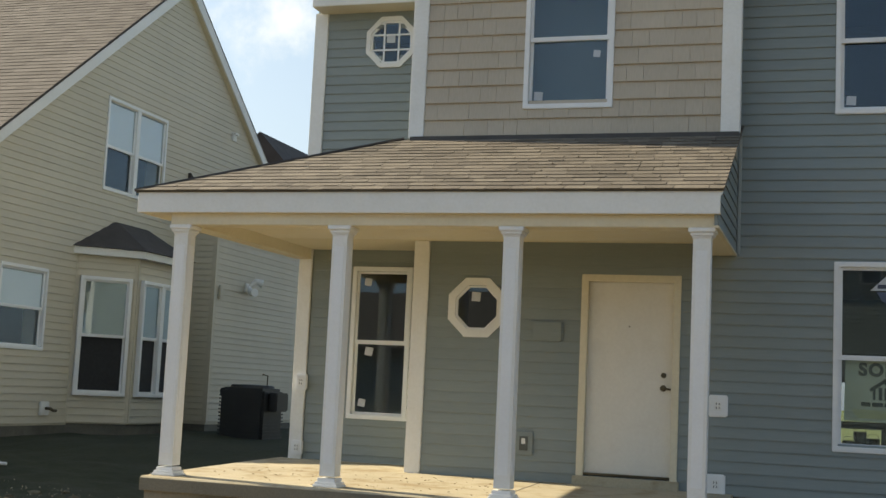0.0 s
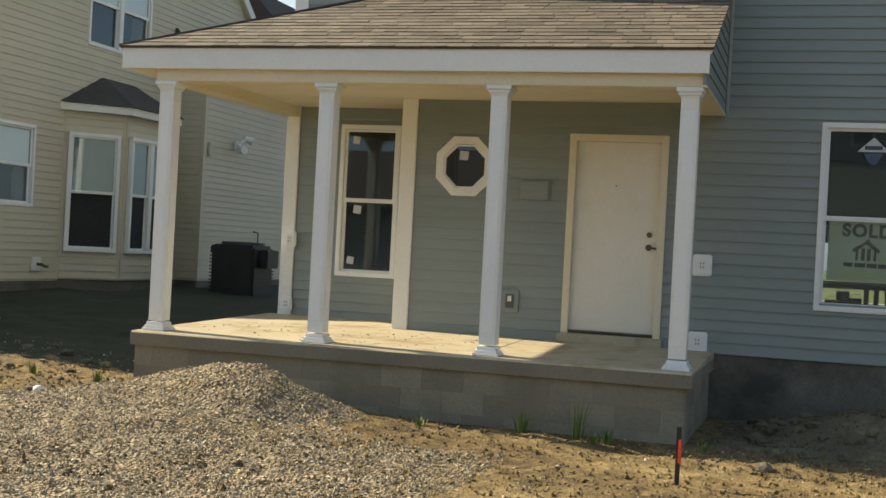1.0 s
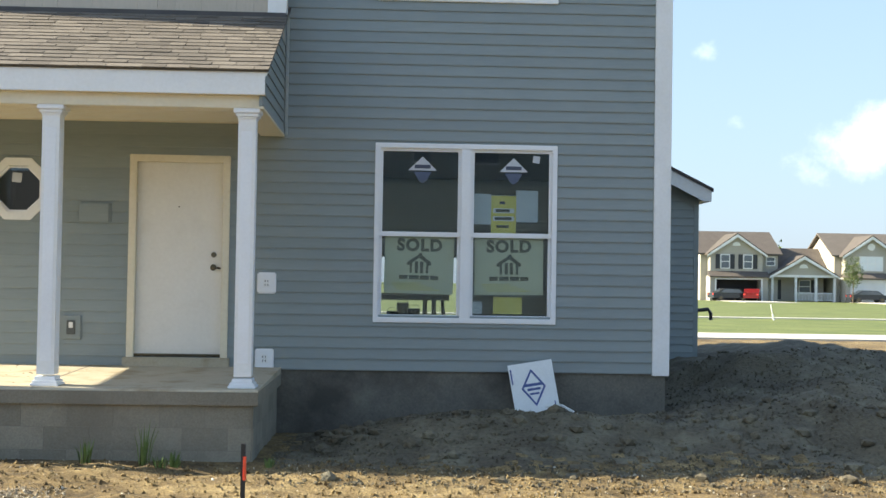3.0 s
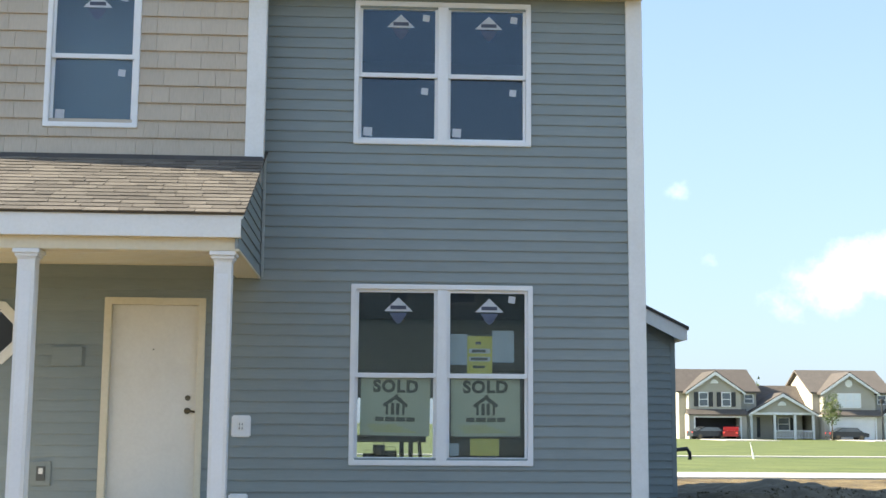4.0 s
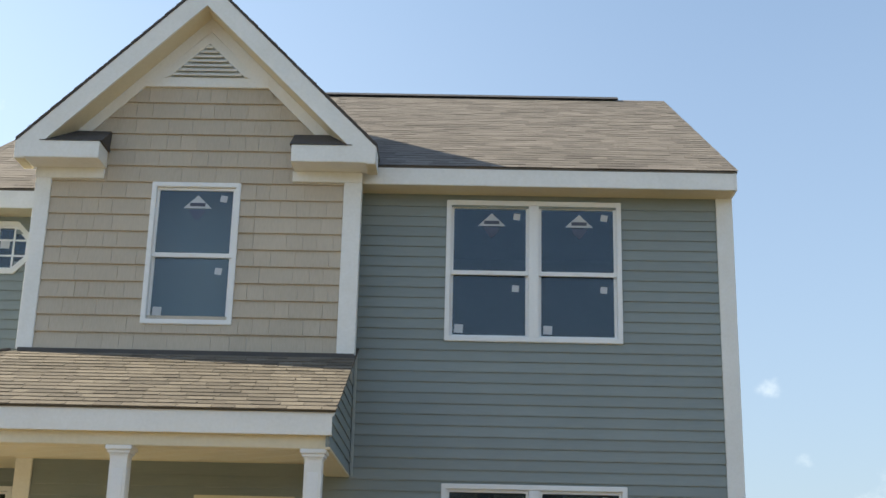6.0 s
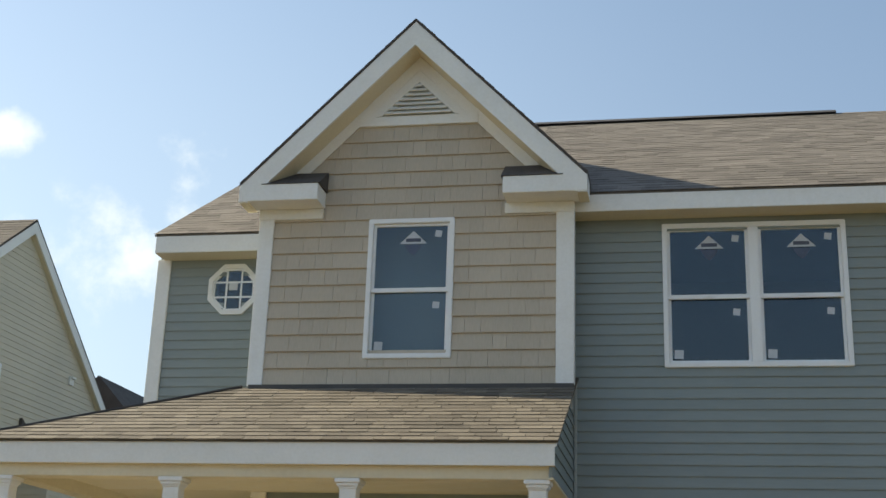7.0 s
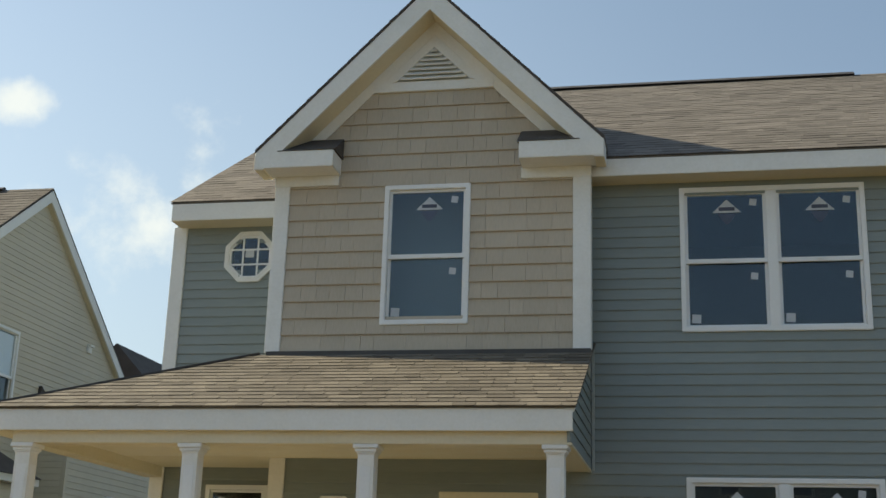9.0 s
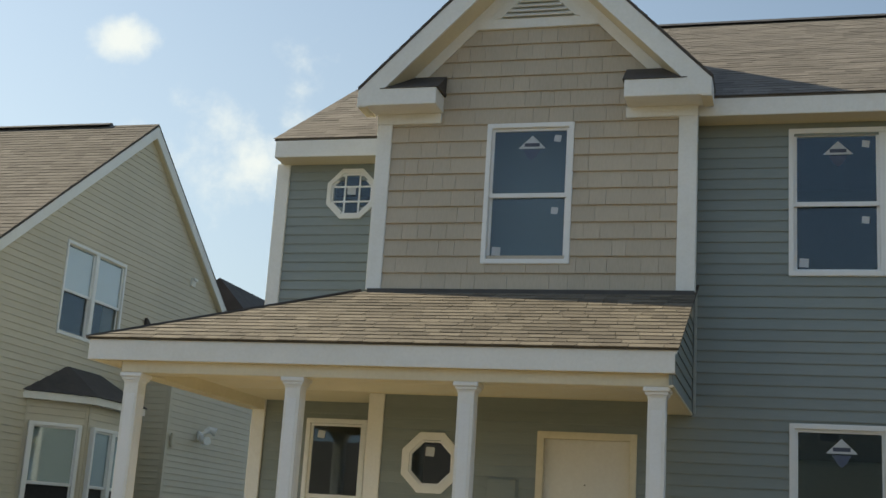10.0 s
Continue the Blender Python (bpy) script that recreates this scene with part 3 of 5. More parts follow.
def build_ground():
    xs = [-2500, -900, -350, -150, -80, -45, -28, -19, -14]
    xs = xs + [-11 + 0.11 * i for i in range(201)] + [12.5, 14, 17, 21, 28, 40, 60, 95, 160, 350, 900, 2500]
    ys = [-2500, -900, -300, -120, -60, -34, -22, -16, -13, -11, -9.5, -8.5]
    ys = ys + [-7.6 + 0.09 * i for i in range(110)] + [2.7, 3.2, 4, 5, 6.5, 8.5, 11, 15, 20, 26, 28.6, 34, 45, 60, 90, 130, 200, 400, 1000, 2500]
    co = [(x, y, ground_z(x, y)) for y in ys for x in xs]
    nx = len(xs)
    fc = [(j * nx + i, j * nx + i + 1, (j + 1) * nx + i + 1, (j + 1) * nx + i) for j in range(len(ys) - 1) for i in range(nx - 1)]
    me = bpy.data.meshes.new("ground")
    me.from_pydata(co, [], fc)
    for m in (dirt, gravel, grass_mat, turf_shaded, shaded_soil):
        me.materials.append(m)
    for p in me.polygons:
        x, y, _ = p.center
        wob = 0.35 * random.Random(int(x * 977 + y * 7919)).uniform(-1, 1) + 0.5 * noise.noise((x * 1.1, y * 1.1, 9)) + 0.25 * noise.noise((x * 4, y * 4, 2))
        p.use_smooth = True
        if y > 28.6 or y < -30 or abs(x) > 60:
            p.material_index = 2
        elif mound(x, y) + wob * 0.05 > 0.085 or (x < 0.2 + wob * 1.5 and y < -4.0 + wob and y > -9):
            p.material_index = 1
        # gap between the houses: turf slot with the shadow in its colour
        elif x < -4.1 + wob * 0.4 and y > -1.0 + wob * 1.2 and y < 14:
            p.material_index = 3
        # bank beside the house: soil slot that carries part of its shade
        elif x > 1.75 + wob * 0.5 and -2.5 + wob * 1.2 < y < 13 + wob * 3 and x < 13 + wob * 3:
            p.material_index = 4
    tagged(link_mesh("ground", me), "bare brown clay soil with gravel and far mown grass", "ground", kind="structure")


build_ground()


def scatter_stones(name, count, area, size, seed, label, keep=lambda x, y: True, mat=None):
    rng = random.Random(seed)
    co, fc = [], []
    octa = [(1, 0, 0), (-1, 0, 0), (0, 1, 0), (0, -1, 0), (0, 0, 1), (0, 0, -1)]
    tri = [(0, 2, 4), (2, 1, 4), (1, 3, 4), (3, 0, 4), (2, 0, 5), (1, 2, 5), (3, 1, 5), (0, 3, 5)]
    done = 0
    while done < count:
        x, y = rng.uniform(*area[0]), rng.uniform(*area[1])
        if not keep(x, y):
            done += 0.2
            continue
        done += 1
        s = rng.uniform(*size) * rng.choice((0.6, 0.8, 1, 1, 1.5))
        q = Euler((rng.uniform(0, 6), rng.uniform(0, 6), rng.uniform(0, 6))).to_matrix()
        o = Vector((x, y, ground_z(x, y) + s * 0.25))
        k = len(co)
        sx, sy, sz = s * rng.uniform(0.7, 1.2), s * rng.uniform(0.6, 1.1), s * rng.uniform(0.45, 0.8)
        co += [o + q @ Vector((v[0] * sx, v[1] * sy, v[2] * sz)) for v in octa]
        fc += [(a + k, b + k, c + k) for a, b, c in tri]
    me = bpy.data.meshes.new(name)
    me.from_pydata(co, [], fc)
    me.materials.append(mat or stone_mat)
    tagged(link_mesh(name, me), label, "gravel", kind="stuff")


scatter_stones("gravel_heap", 46000, ((-6.5, 1.0), (-7.4, -2.2)), (0.006, 0.0135), 3, "loose grey and tan crushed gravel in a heap",
               lambda x, y: mound(x, y) > 0.055 or (x < 0.3 and y < -3.7))
scatter_stones("loose_stones", 7000, ((-7.5, 8.5), (-7.0, 0.2)), (0.005, 0.0125), 5, "scattered small stones and clods on bare soil",
               lambda x, y: not (-3.95 < x < 1.6 and y > -2.25) and (x < 1.8 or y < -2.6))


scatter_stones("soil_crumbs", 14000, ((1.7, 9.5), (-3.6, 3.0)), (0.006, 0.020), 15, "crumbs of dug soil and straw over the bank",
               lambda x, y: not (x < 5.75 and y > -0.05), shaded_soil)
scatter_stones("clay_crumbs", 9000, ((-7.5, 8.0), (-6.5, -1.0)), (0.006, 0.022), 16, "crumbs and clods of yellow clay",
               lambda x, y: not (-3.95 < x < 1.6 and y > -2.3) and mound(x, y) < 0.05 and (x < 1.8 or y < -2.4), dirt)


def build_clods():
    rng = random.Random(11)
    bm = bmesh.new()
    for _ in range(240):
        x = rng.uniform(2.0, 9.5) if rng.random() < 0.75 else rng.uniform(-8, -4.2)
        y = rng.uniform(-1.9, -0.7) if rng.random() < 0.6 and x > 2 else rng.uniform(-3.4, 0.6)
        if x < 5.75 and y > -0.1:
            continue
        s = rng.uniform(0.03, 0.10)
        r = bmesh.ops.create_icosphere(bm, subdivisions=1, radius=s)
        for v in r["verts"]:
            v.co *= rng.uniform(0.75, 1.2)
            v.co.z *= 0.6
            v.co += Vector((x, y, ground_z(x, y) + s * 0.15))
    ob = part("soil_clods", bm, shaded_soil, None)
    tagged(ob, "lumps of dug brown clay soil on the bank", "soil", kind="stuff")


build_clods()

# ---- the house ----
house = thing("house", pose(0, 0, 0), "new two-storey house with grey lap siding and beige gable, white trim", "house")

PITCH = 0.1168
DOOR = (-0.005, 0.915, 0.78, 2.835)
LOW_WIN = (2.514, 4.463, 1.166, 3.079)
UP_WIN = (2.508, 4.45, 4.607, 6.22)
OCT = (-1.238, 2.516)
PORCH_WIN = (-3.09, -2.32, 1.205, 3.045)
BEIGE_WIN = (-0.72, 0.256, 4.646, 6.242)
UOCT = (-2.76, 5.848)


def octagon_gaps(cx, cz):
    """Three rectangles that together clear an eight-sided hole."""
    return [(cx - u, cx + u, cz - v, cz + v) for u, v in ((0.27, 0.12), (0.12, 0.27), (0.21, 0.21))]


YB, YL = -0.37, 0.95           # planes of the beige bay and of the set-back wall


def inner(o, c=0.05):
    return (o[0] + c, o[1] - c, o[2] + c, o[3] - c)


# main wall with the door and the paired windows
oct_hole = (OCT[0] - 0.24, OCT[0] + 0.24, OCT[1] - 0.24, OCT[1] + 0.24)
wall_front = part("wall", wall_with_openings(-1.89, 5.655, 0.65, 6.34, 0.0, 0.16, [DOOR, inner(LOW_WIN), inner(UP_WIN), oct_hole]), siding_grey, house, "grey lap-sided front wall")
wall_left = part("wall", wall_with_openings(-3.76, -1.89, 0.65, 6.30, YL, YL + 0.16,
                 [inner(PORCH_WIN), *octagon_gaps(*UOCT)]), siding_grey, house, "grey lap-sided set-back wall")
part("wall", boxes((-1.89, -1.75, 0.16, YL, 0.65, 6.3)), siding_grey, house)
part("wall", boxes((-3.76, -3.62, YL + 0.16, 8.0, 0.3, 6.3)), siding_grey, house)
part("wall", wall_with_openings(-3.62, 5.515, 0.3, 6.3, 7.86, 8.0, [(2.3, 4.0, 0.8, 2.02)]), siding_grey, house)
wall_right = part("wall", boxes((5.515, 5.655, 0.16, 8.0, 0.3, 6.34)), siding_grey, house, "grey lap-sided end wall")
part("interior_floor", boxes((-1.7, 5.5, 0.17, 7.85, 0.62, 0.78)), wood_mat, house)
part("interior_floor", boxes((-3.6, -1.7, 1.12, 7.85, 0.62, 0.78)), wood_mat, house)
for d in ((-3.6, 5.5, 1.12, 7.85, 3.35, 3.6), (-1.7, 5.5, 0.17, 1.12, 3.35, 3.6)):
    part("interior_floor", boxes(d), dim_drywall_grey, house)
part("interior_wall", boxes((1.5, 1.62, 0.17, 7.85, 0.78, 3.35)), dim_drywall_grey, house)
# upstairs walls and ceilings take the painted room shade, not drywall white
part("interior_wall", boxes((1.5, 1.62, 0.17, 2.6, 3.6, 6.3)), room_shade, house)
part("interior_wall", boxes((-3.6, 5.5, 2.6, 2.72, 3.6, 6.3)), room_shade, house)
part("interior_ceiling", boxes((-1.7, 5.5, 0.17, 7.85, 6.3, 6.36)), room_shade, house)
part("interior_ceiling", boxes((-3.6, -1.7, 1.12, 7.85, 6.3, 6.36)), room_shade, house)
part("interior_ceiling", boxes((-1.7, 1.4, YB + 0.15, 0.17, 6.3, 6.36)), room_shade, house)

# beige bay over the porch
wall_bay = part("wall", wall_with_openings(-1.975, 1.545, 4.10, 6.30, YB, YB + 0.14, [inner(BEIGE_WIN)]), siding_beige, house, "beige shingle-sided gable wall")
for d in ((-1.975, -1.855, YB + 0.14, YL, 4.10, 6.3), (1.445, 1.545, YB + 0.14, 0.0, 4.10, 6.3)):
    part("wall", boxes(d), siding_grey, house)
AX, AZ = -0.21, 8.555          # roof apex of the front gable
part("wall", prism([(-1.975, 6.3), (1.545, 6.3), (1.54, 6.42), (AX, 8.17), (-1.96, 6.42)], 1, YB, YB + 0.14), siding_beige, house, "beige gable peak")

# door
door_trim = 0.075
door = part("front_door", boxes((0.0, 0.91, 0.045, 0.09, 0.80, 2.83), bevel=0.004), door_paint, house, "closed cream-white flush front door")
part("door_frame", wall_with_openings(-door_trim, 0.91 + door_trim, 0.74, 2.83 + door_trim, -0.03, 0.16, [(0.0, 0.91, 0.7, 2.83)], 0.005), soffit_bounce_cream, house, "cream door casing")
part("threshold", boxes((0.0, 0.91, 0.0, 0.16, 0.765, 0.80), bevel=0.004), metal_dark, house)
part("door_sill", boxes((-0.10, 1.01, -0.10, 0.02, 0.64, 0.765), bevel=0.006), slab_concrete, house, "concrete door sill")
kn = part("deadbolt", tube([(0.815, 0.046, 1.855), (0.815, 0.02, 1.855)], [0.030, 0.026], 16), metal_dark, door, "dark bronze deadbolt")
part("door_handle", bm_tube(tube([(0.815, 0.046, 1.72), (0.815, 0.03, 1.72)], 0.034, 16), [(0.815, 0.03, 1.72), (0.815, -0.01, 1.72), (0.84, -0.018, 1.717), (0.90, -0.018, 1.71)], 0.011, 8), metal_dark, door, "dark bronze lever handle")
part("peephole", tube([(0.44, 0.046, 2.36), (0.44, 0.040, 2.36)], 0.008, 10), metal_dark, door)

# windows
low_window = double_hung("window", house, *LOW_WIN, 0.0, 2, stickers=False, split=0.49, label="white paired double-hung window with paper notices inside")
sticker(low_window, 4.24, 2.93, 0.009, 0.075)
double_hung("window", house, *UP_WIN, 0.0, 2, split=0.48, label="white paired double-hung window with peel-off labels")
double_hung("window", house, *BEIGE_WIN, YB, 1, split=0.48, label="white double-hung window with peel-off labels")
porch_window = double_hung("window", house, *PORCH_WIN, YL, 1, stickers=False, films=False, split=0.5, label="white double-hung window on the porch")
sticker(porch_window, -2.90, 2.86, YL + 0.009, 0.09)
sticker(porch_window, -2.86, 2.02, YL + 0.041, 0.10)
sticker(porch_window, -2.92, 1.40, YL + 0.041, 0.09)
octagon_window(house, *OCT, 0.0, 0.353, 0.264, False, "white octagonal window beside the door")
octagon_window(house, *UOCT, YL, 0.35, 0.29, True, "small white octagonal window with glazing bars")

# notices inside the lower window
for sx, tilt in ((3.00, 1.0), (3.965, -0.5)):
    s = part("window_sign", boxes((-0.37, 0.37, 0, 0.004, -0.31, 0.31)), sign_green, low_window, "pale green sold sign taped inside the glass", pose(sx, 0.075, 1.785, 0, tilt, 0))
    text_mesh("SOLD", 0.175, 0, -0.002, 0.205, s, ink_green)
    emblem = part("house_emblem", prism([(-0.13, 0.025), (-0.13, -0.005), (-0.10, -0.005), (-0.10, -0.09), (-0.075, -0.09), (-0.075, 0.02), (0.0, 0.075), (0.075, 0.02), (0.075, -0.09), (0.10, -0.09), (0.10, -0.005), (0.13, -0.005), (0.13, 0.025), (0.03, 0.105), (0.03, 0.125), (-0.005, 0.125), (-0.005, 0.11)], 1, -0.003, -0.001), ink_green, s, "dark house-shaped emblem")
    for da in (-0.045, 0.010):
        part("emblem_bar", boxes((da, da + 0.035, -0.003, -0.001, -0.09, 0.035)), ink_green, s)
    for da, db in ((-0.21, -0.12), (-0.105, 0.0), (0.012, 0.11), (0.122, 0.21)):
        part("printed_bar", boxes((da, db, -0.003, -0.001, -0.158, -0.115)), ink_green, s)
    for k in range(4):
        part("printed_bar", boxes((-0.30 + 0.02 * k, 0.02 + 0.07 * k, -0.003, -0.001, -0.205 - 0.022 * k, -0.198 - 0.022 * k)), paper_yellow, s)
for a, b, c, d, mt, lb in ((3.545, 3.765, 2.23, 2.56, paper_blue, "pale blue paper notice"), (3.765, 4.035, 2.13, 2.54, paper_yellow, "yellow paper notice with handwriting"), (4.035, 4.27, 2.26, 2.60, paper_blue, "pale blue paper notice")):
    n_ = part("paper_notice", boxes((a, b, 0.072, 0.075, c, d)), mt, low_window, lb)
    if mt is paper_yellow:
        for k, (w0, w1) in enumerate(((0.09, 0.15), (0.05, 0.20), (0.04, 0.22), (0.06, 0.19))):
            part("written_bar", boxes((a + w0, a + w1, 0.0700, 0.0715, d - 0.06 - 0.085 * k - 0.03, d - 0.06 - 0.085 * k)), ink_green if k else film_blue, n_)
            if k in (1, 2):
                part("blank_field", boxes((a + 0.02, b - 0.02, 0.0716, 0.0719, d - 0.06 - 0.085 * k - 0.04, d - 0.05 - 0.085 * k)), paper_white, n_)
part("paper_notice", boxes((3.80, 4.11, 0.072, 0.075, 1.27, 1.45)), paper_yellow, low_window, "yellow paper strip")
part("paper_notice", boxes((3.56, 3.68, 0.072, 0.075, 1.27, 1.40)), paper_blue, low_window, "pale blue paper strip")


# white corner boards, bands and skirts
def board(x0, x1, y0, y1, z0, z1, label=""):
    return part("corner_board", boxes((x0, x1, y0, y1, z0, z1), bevel=0.006), white_trim, house, label)


board(5.508, 5.69, -0.036, 0.0, 0.635, 6.30, "white corner board")
board(5.654, 5.69, 0.0, 0.10, 0.635, 6.30)
board(-1.99, -1.81, -0.036, 0.0, 0.67, 3.25, "white corner board at the porch")
board(-1.99, -1.89, 0.0, 0.10, 0.67, 3.25)
board(-3.81, -3.64, YL - 0.036, YL, 0.66, 3.25, "white corner board")
board(-3.785, -3.61, YL - 0.036, YL, 3.9, 6.25, "white corner board")
board(-3.80, -3.76, YL, YL + 0.10, 0.66, 6.25)
board(-2.008, -1.832, YB - 0.036, YB, 4.345, 6.275, "white corner board of the gable")
board(-2.008, -1.975, YB, YB + 0.10, 4.345, 6.275)
board(1.382, 1.578, YB - 0.036, YB, 4.345, 6.275, "white corner board of the gable")
board(1.545, 1.578, YB, YB + 0.10, 4.345, 6.275)
for fa, fb in ((-2.012, -1.262), (0.815, 1.582)):
    part("frieze", boxes((fa, fb, YB - 0.045, YB, 6.265, 6.39), bevel=0.005), white_trim, house)
part("flashing", boxes((-1.98, 1.575, YB - 0.05, YB - 0.02, 4.27, 4.36)), flashing, house, "dark metal flashing")
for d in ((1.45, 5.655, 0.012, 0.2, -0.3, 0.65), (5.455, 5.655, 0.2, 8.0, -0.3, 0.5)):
    part("foundation", boxes(d), concrete, house, "bare stained concrete foundation wall, toned down for deep shade")

# gable eaves: rake boards, soffits, returns and louvre
RUN = 1.953


def rake(side):
    tip = AX + side * RUN
    z_tip = AZ - RUN
    out = [(AX, AZ - 0.035), (tip, z_tip - 0.035), (tip, z_tip - 0.225), (tip - side * 0.10, z_tip - 0.225), (AX, AZ - 0.325)]
    part("rake_board", prism(out, 1, -0.72, -0.69), white_trim, house, "white rake board")
    sof = [(AX, AZ - 0.325), (tip - side * 0.10, z_tip - 0.225), (tip, z_tip - 0.225), (tip, z_tip - 0.205), (tip - side * 0.12, z_tip - 0.185), (AX, AZ - 0.305)]
    part("soffit", prism(sof, 1, -0.69, YB), soffit_bounce_cream, house, "ribbed cream soffit")
    fr = [(AX, AZ - 0.326), (tip - side * 0.55, z_tip + 0.224), (tip - side * 0.715, z_tip + 0.224), (AX, AZ - 0.491)]
    part("frieze", prism(fr, 1, YB - 0.03, YB), white_trim, house)
    # the boxed return with its little roof
    a, b = sorted((tip, tip - side * 0.915))
    part("eave_return", boxes((a + 0.0, b, -0.725, YB, z_tip - 0.215, z_tip - 0.02), bevel=0.006), white_trim, house, "white boxed eave return")
    part("return_roof", prism([(-0.735, z_tip - 0.02), (YB, z_tip + 0.24), (YB, z_tip - 0.02)], 0, a + (0.26 if side < 0 else -0.02), b - (0.26 if side > 0 else -0.02)), dark_shingle, house, "small dark shingled return roof")
    # roof sheet of the gable
    back_e, back_r = (-0.14, 3.05) if side > 0 else (0.84, 4.02)
    quad = [(tip, -0.73, z_tip), (tip, back_e, z_tip), (AX, back_r, AZ), (AX, -0.73, AZ)]
    part("roof", slab(quad if side > 0 else quad[::-1], 0.03), dark_shingle, house, "dark-edged gable roof")
    roof_courses(house, "roof_shingle", main_shingle, quad[0], quad[1], quad[2], quad[3], 17, 0.3, joined=True, seed=20 + side)


rake(-1)
rake(1)
part("gable_panel", prism([(AX - 0.69, 7.375), (AX + 0.69, 7.375), (AX, 8.06)], 1, YB - 0.028, YB), white_trim, house, "white panel round the louvre")
part("gable_panel", boxes((AX - 0.70, AX + 0.70, YB - 0.04, YB, 7.372, 7.49), bevel=0.004), white_trim, house)
vent = part("gable_vent", prism([(AX - 0.44, 7.495), (AX + 0.44, 7.495), (AX, 7.92)], 1, YB - 0.034, YB - 0.029), channel_grey, house, "white triangular louvre vent")
for k in range(7):
    zz = 7.507 + k * 0.056
    hw = (7.92 - zz - 0.04) * 0.44 / 0.425
    if hw > 0.03:
        part("slat", prism([(YB - 0.075, zz), (YB - 0.07, zz - 0.008), (YB - 0.036, zz + 0.034), (YB - 0.036, zz + 0.044)], 0, AX - hw, AX + hw), white_trim, vent)
part("vent_frame", prism([(AX - 0.48, 7.478), (AX - 0.42, 7.497), (AX, 7.905), (AX, 7.965)], 1, YB - 0.05, YB - 0.03), white_trim, vent)
part("vent_frame", prism([(AX + 0.48, 7.478), (AX + 0.42, 7.497), (AX, 7.905), (AX, 7.965)], 1, YB - 0.05, YB - 0.03), white_trim, vent)

# main roof
EY, EZ, RY, RZ = -0.32, 6.505, 4.33, 9.365
part("roof", slab([(AX, EY, EZ), (5.70, EY, EZ), (5.70, RY, RZ), (AX, RY, RZ)], 0.022), main_shingle, house, "brown shingled main roof")
part("roof", slab([(-3.72, 0.60, EZ - 0.03), (-1.0, 0.60, EZ - 0.03), (-1.0, 5.30, RZ), (-3.72, 5.30, RZ)], 0.022), main_shingle, house, "brown shingled roof over the set-back wall")
part("roof", slab([(-1.0, RY, RZ), (5.70, RY, RZ), (5.70, 8.6, 6.3), (-1.0, 8.6, 6.3)], 0.05), dark_shingle, house)
part("roof", slab([(-3.72, 5.30, RZ), (-1.0, 5.30, RZ), (-1.0, 8.6, 6.3), (-3.62, 8.6, 6.3)], 0.05), dark_shingle, house)
part("gable_end", prism([(0.0, 6.3), (8.0, 6.3), (RY, RZ - 0.08)], 0, 5.535, 5.655), siding_grey, house)
part("gable_end", prism([(YL, 6.3), (8.0, 6.3), (5.30, RZ - 0.08)], 0, -3.76, -3.64), siding_grey, house)
part("fascia", boxes((1.56, 5.665, EY, EY + 0.025, 6.29, 6.485), bevel=0.004), white_trim, house, "white fascia")
part("fascia", boxes((-3.70, -1.98, 0.60, 0.625, 6.24, 6.455), bevel=0.004), white_trim, house, "white fascia")
part("fascia", boxes((5.665, 5.69, EY, 0.1, 6.29, 6.49)), white_trim, house)
part("soffit", boxes((1.55, 5.665, EY + 0.025, 0.0, 6.29, 6.31)), soffit_bounce_cream, house, "ribbed cream soffit")
part("soffit", boxes((-3.70, -1.975, 0.625, YL, 6.24, 6.26)), soffit_bounce_cream, house)
part("ridge_vent", prism([(-0.13, -0.05), (0, 0.035), (0.13, -0.05)], 0, -0.2, 5.0), flashing, house, "dark ridge vent", pose(0, RY, RZ + 0.02))
part("roof_vent", boxes((-2.63, -2.60, 1.9, 1.94, 7.35, 7.50)), white_trim, house)

# ---- porch ----
porch = thing("porch", pose(0, 0, 0), "covered front porch with white columns on a concrete block base", "porch")
PX0, PX1, PY0 = -3.90, 1.525, -2.27
part("porch_floor", bm_prism(bmesh.new(), [(PY0 - 0.03, 0.49), (PY0 - 0.03, 0.612), (PY0 - 0.015, 0.627), (0.0, 0.675), (0.0, 0.49)], 0, PX0 - 0.03, PX1 + 0.03), slab_concrete, porch, "concrete porch slab with leaves of dry mud")
part("porch_floor", bm_prism(bmesh.new(), [(0.0, 0.49), (0.0, 0.675), (YL, 0.69), (YL, 0.49)], 0, PX0 - 0.03, -1.89), slab_concrete, porch)
for d in ((PX0 - 0.034, PX1 + 0.034, PY0 - 0.034, PY0 - 0.0302, 0.492, 0.608), (PX1 + 0.0302, PX1 + 0.034, PY0 - 0.0302, -0.04, 0.492, 0.61)):
    part("slab_edge", boxes(d), block_mat, porch, "grey formed edge of the slab")
part("slab_joint", slab([(-0.43, PY0 + 0.01, 0.6295), (-0.418, PY0 + 0.01, 0.6295), (-0.418, -0.02, 0.6765), (-0.43, -0.02, 0.6765)], 0.006), concrete, porch)
base = part("porch_base", boxes((PX0 + 0.012, PX1 - 0.012, PY0 + 0.012, -0.0, -0.35, 0.49), (PX0 + 0.012, -1.8, 0.0, YL, -0.35, 0.49)), mortar_mat, porch, "painted concrete block porch base")


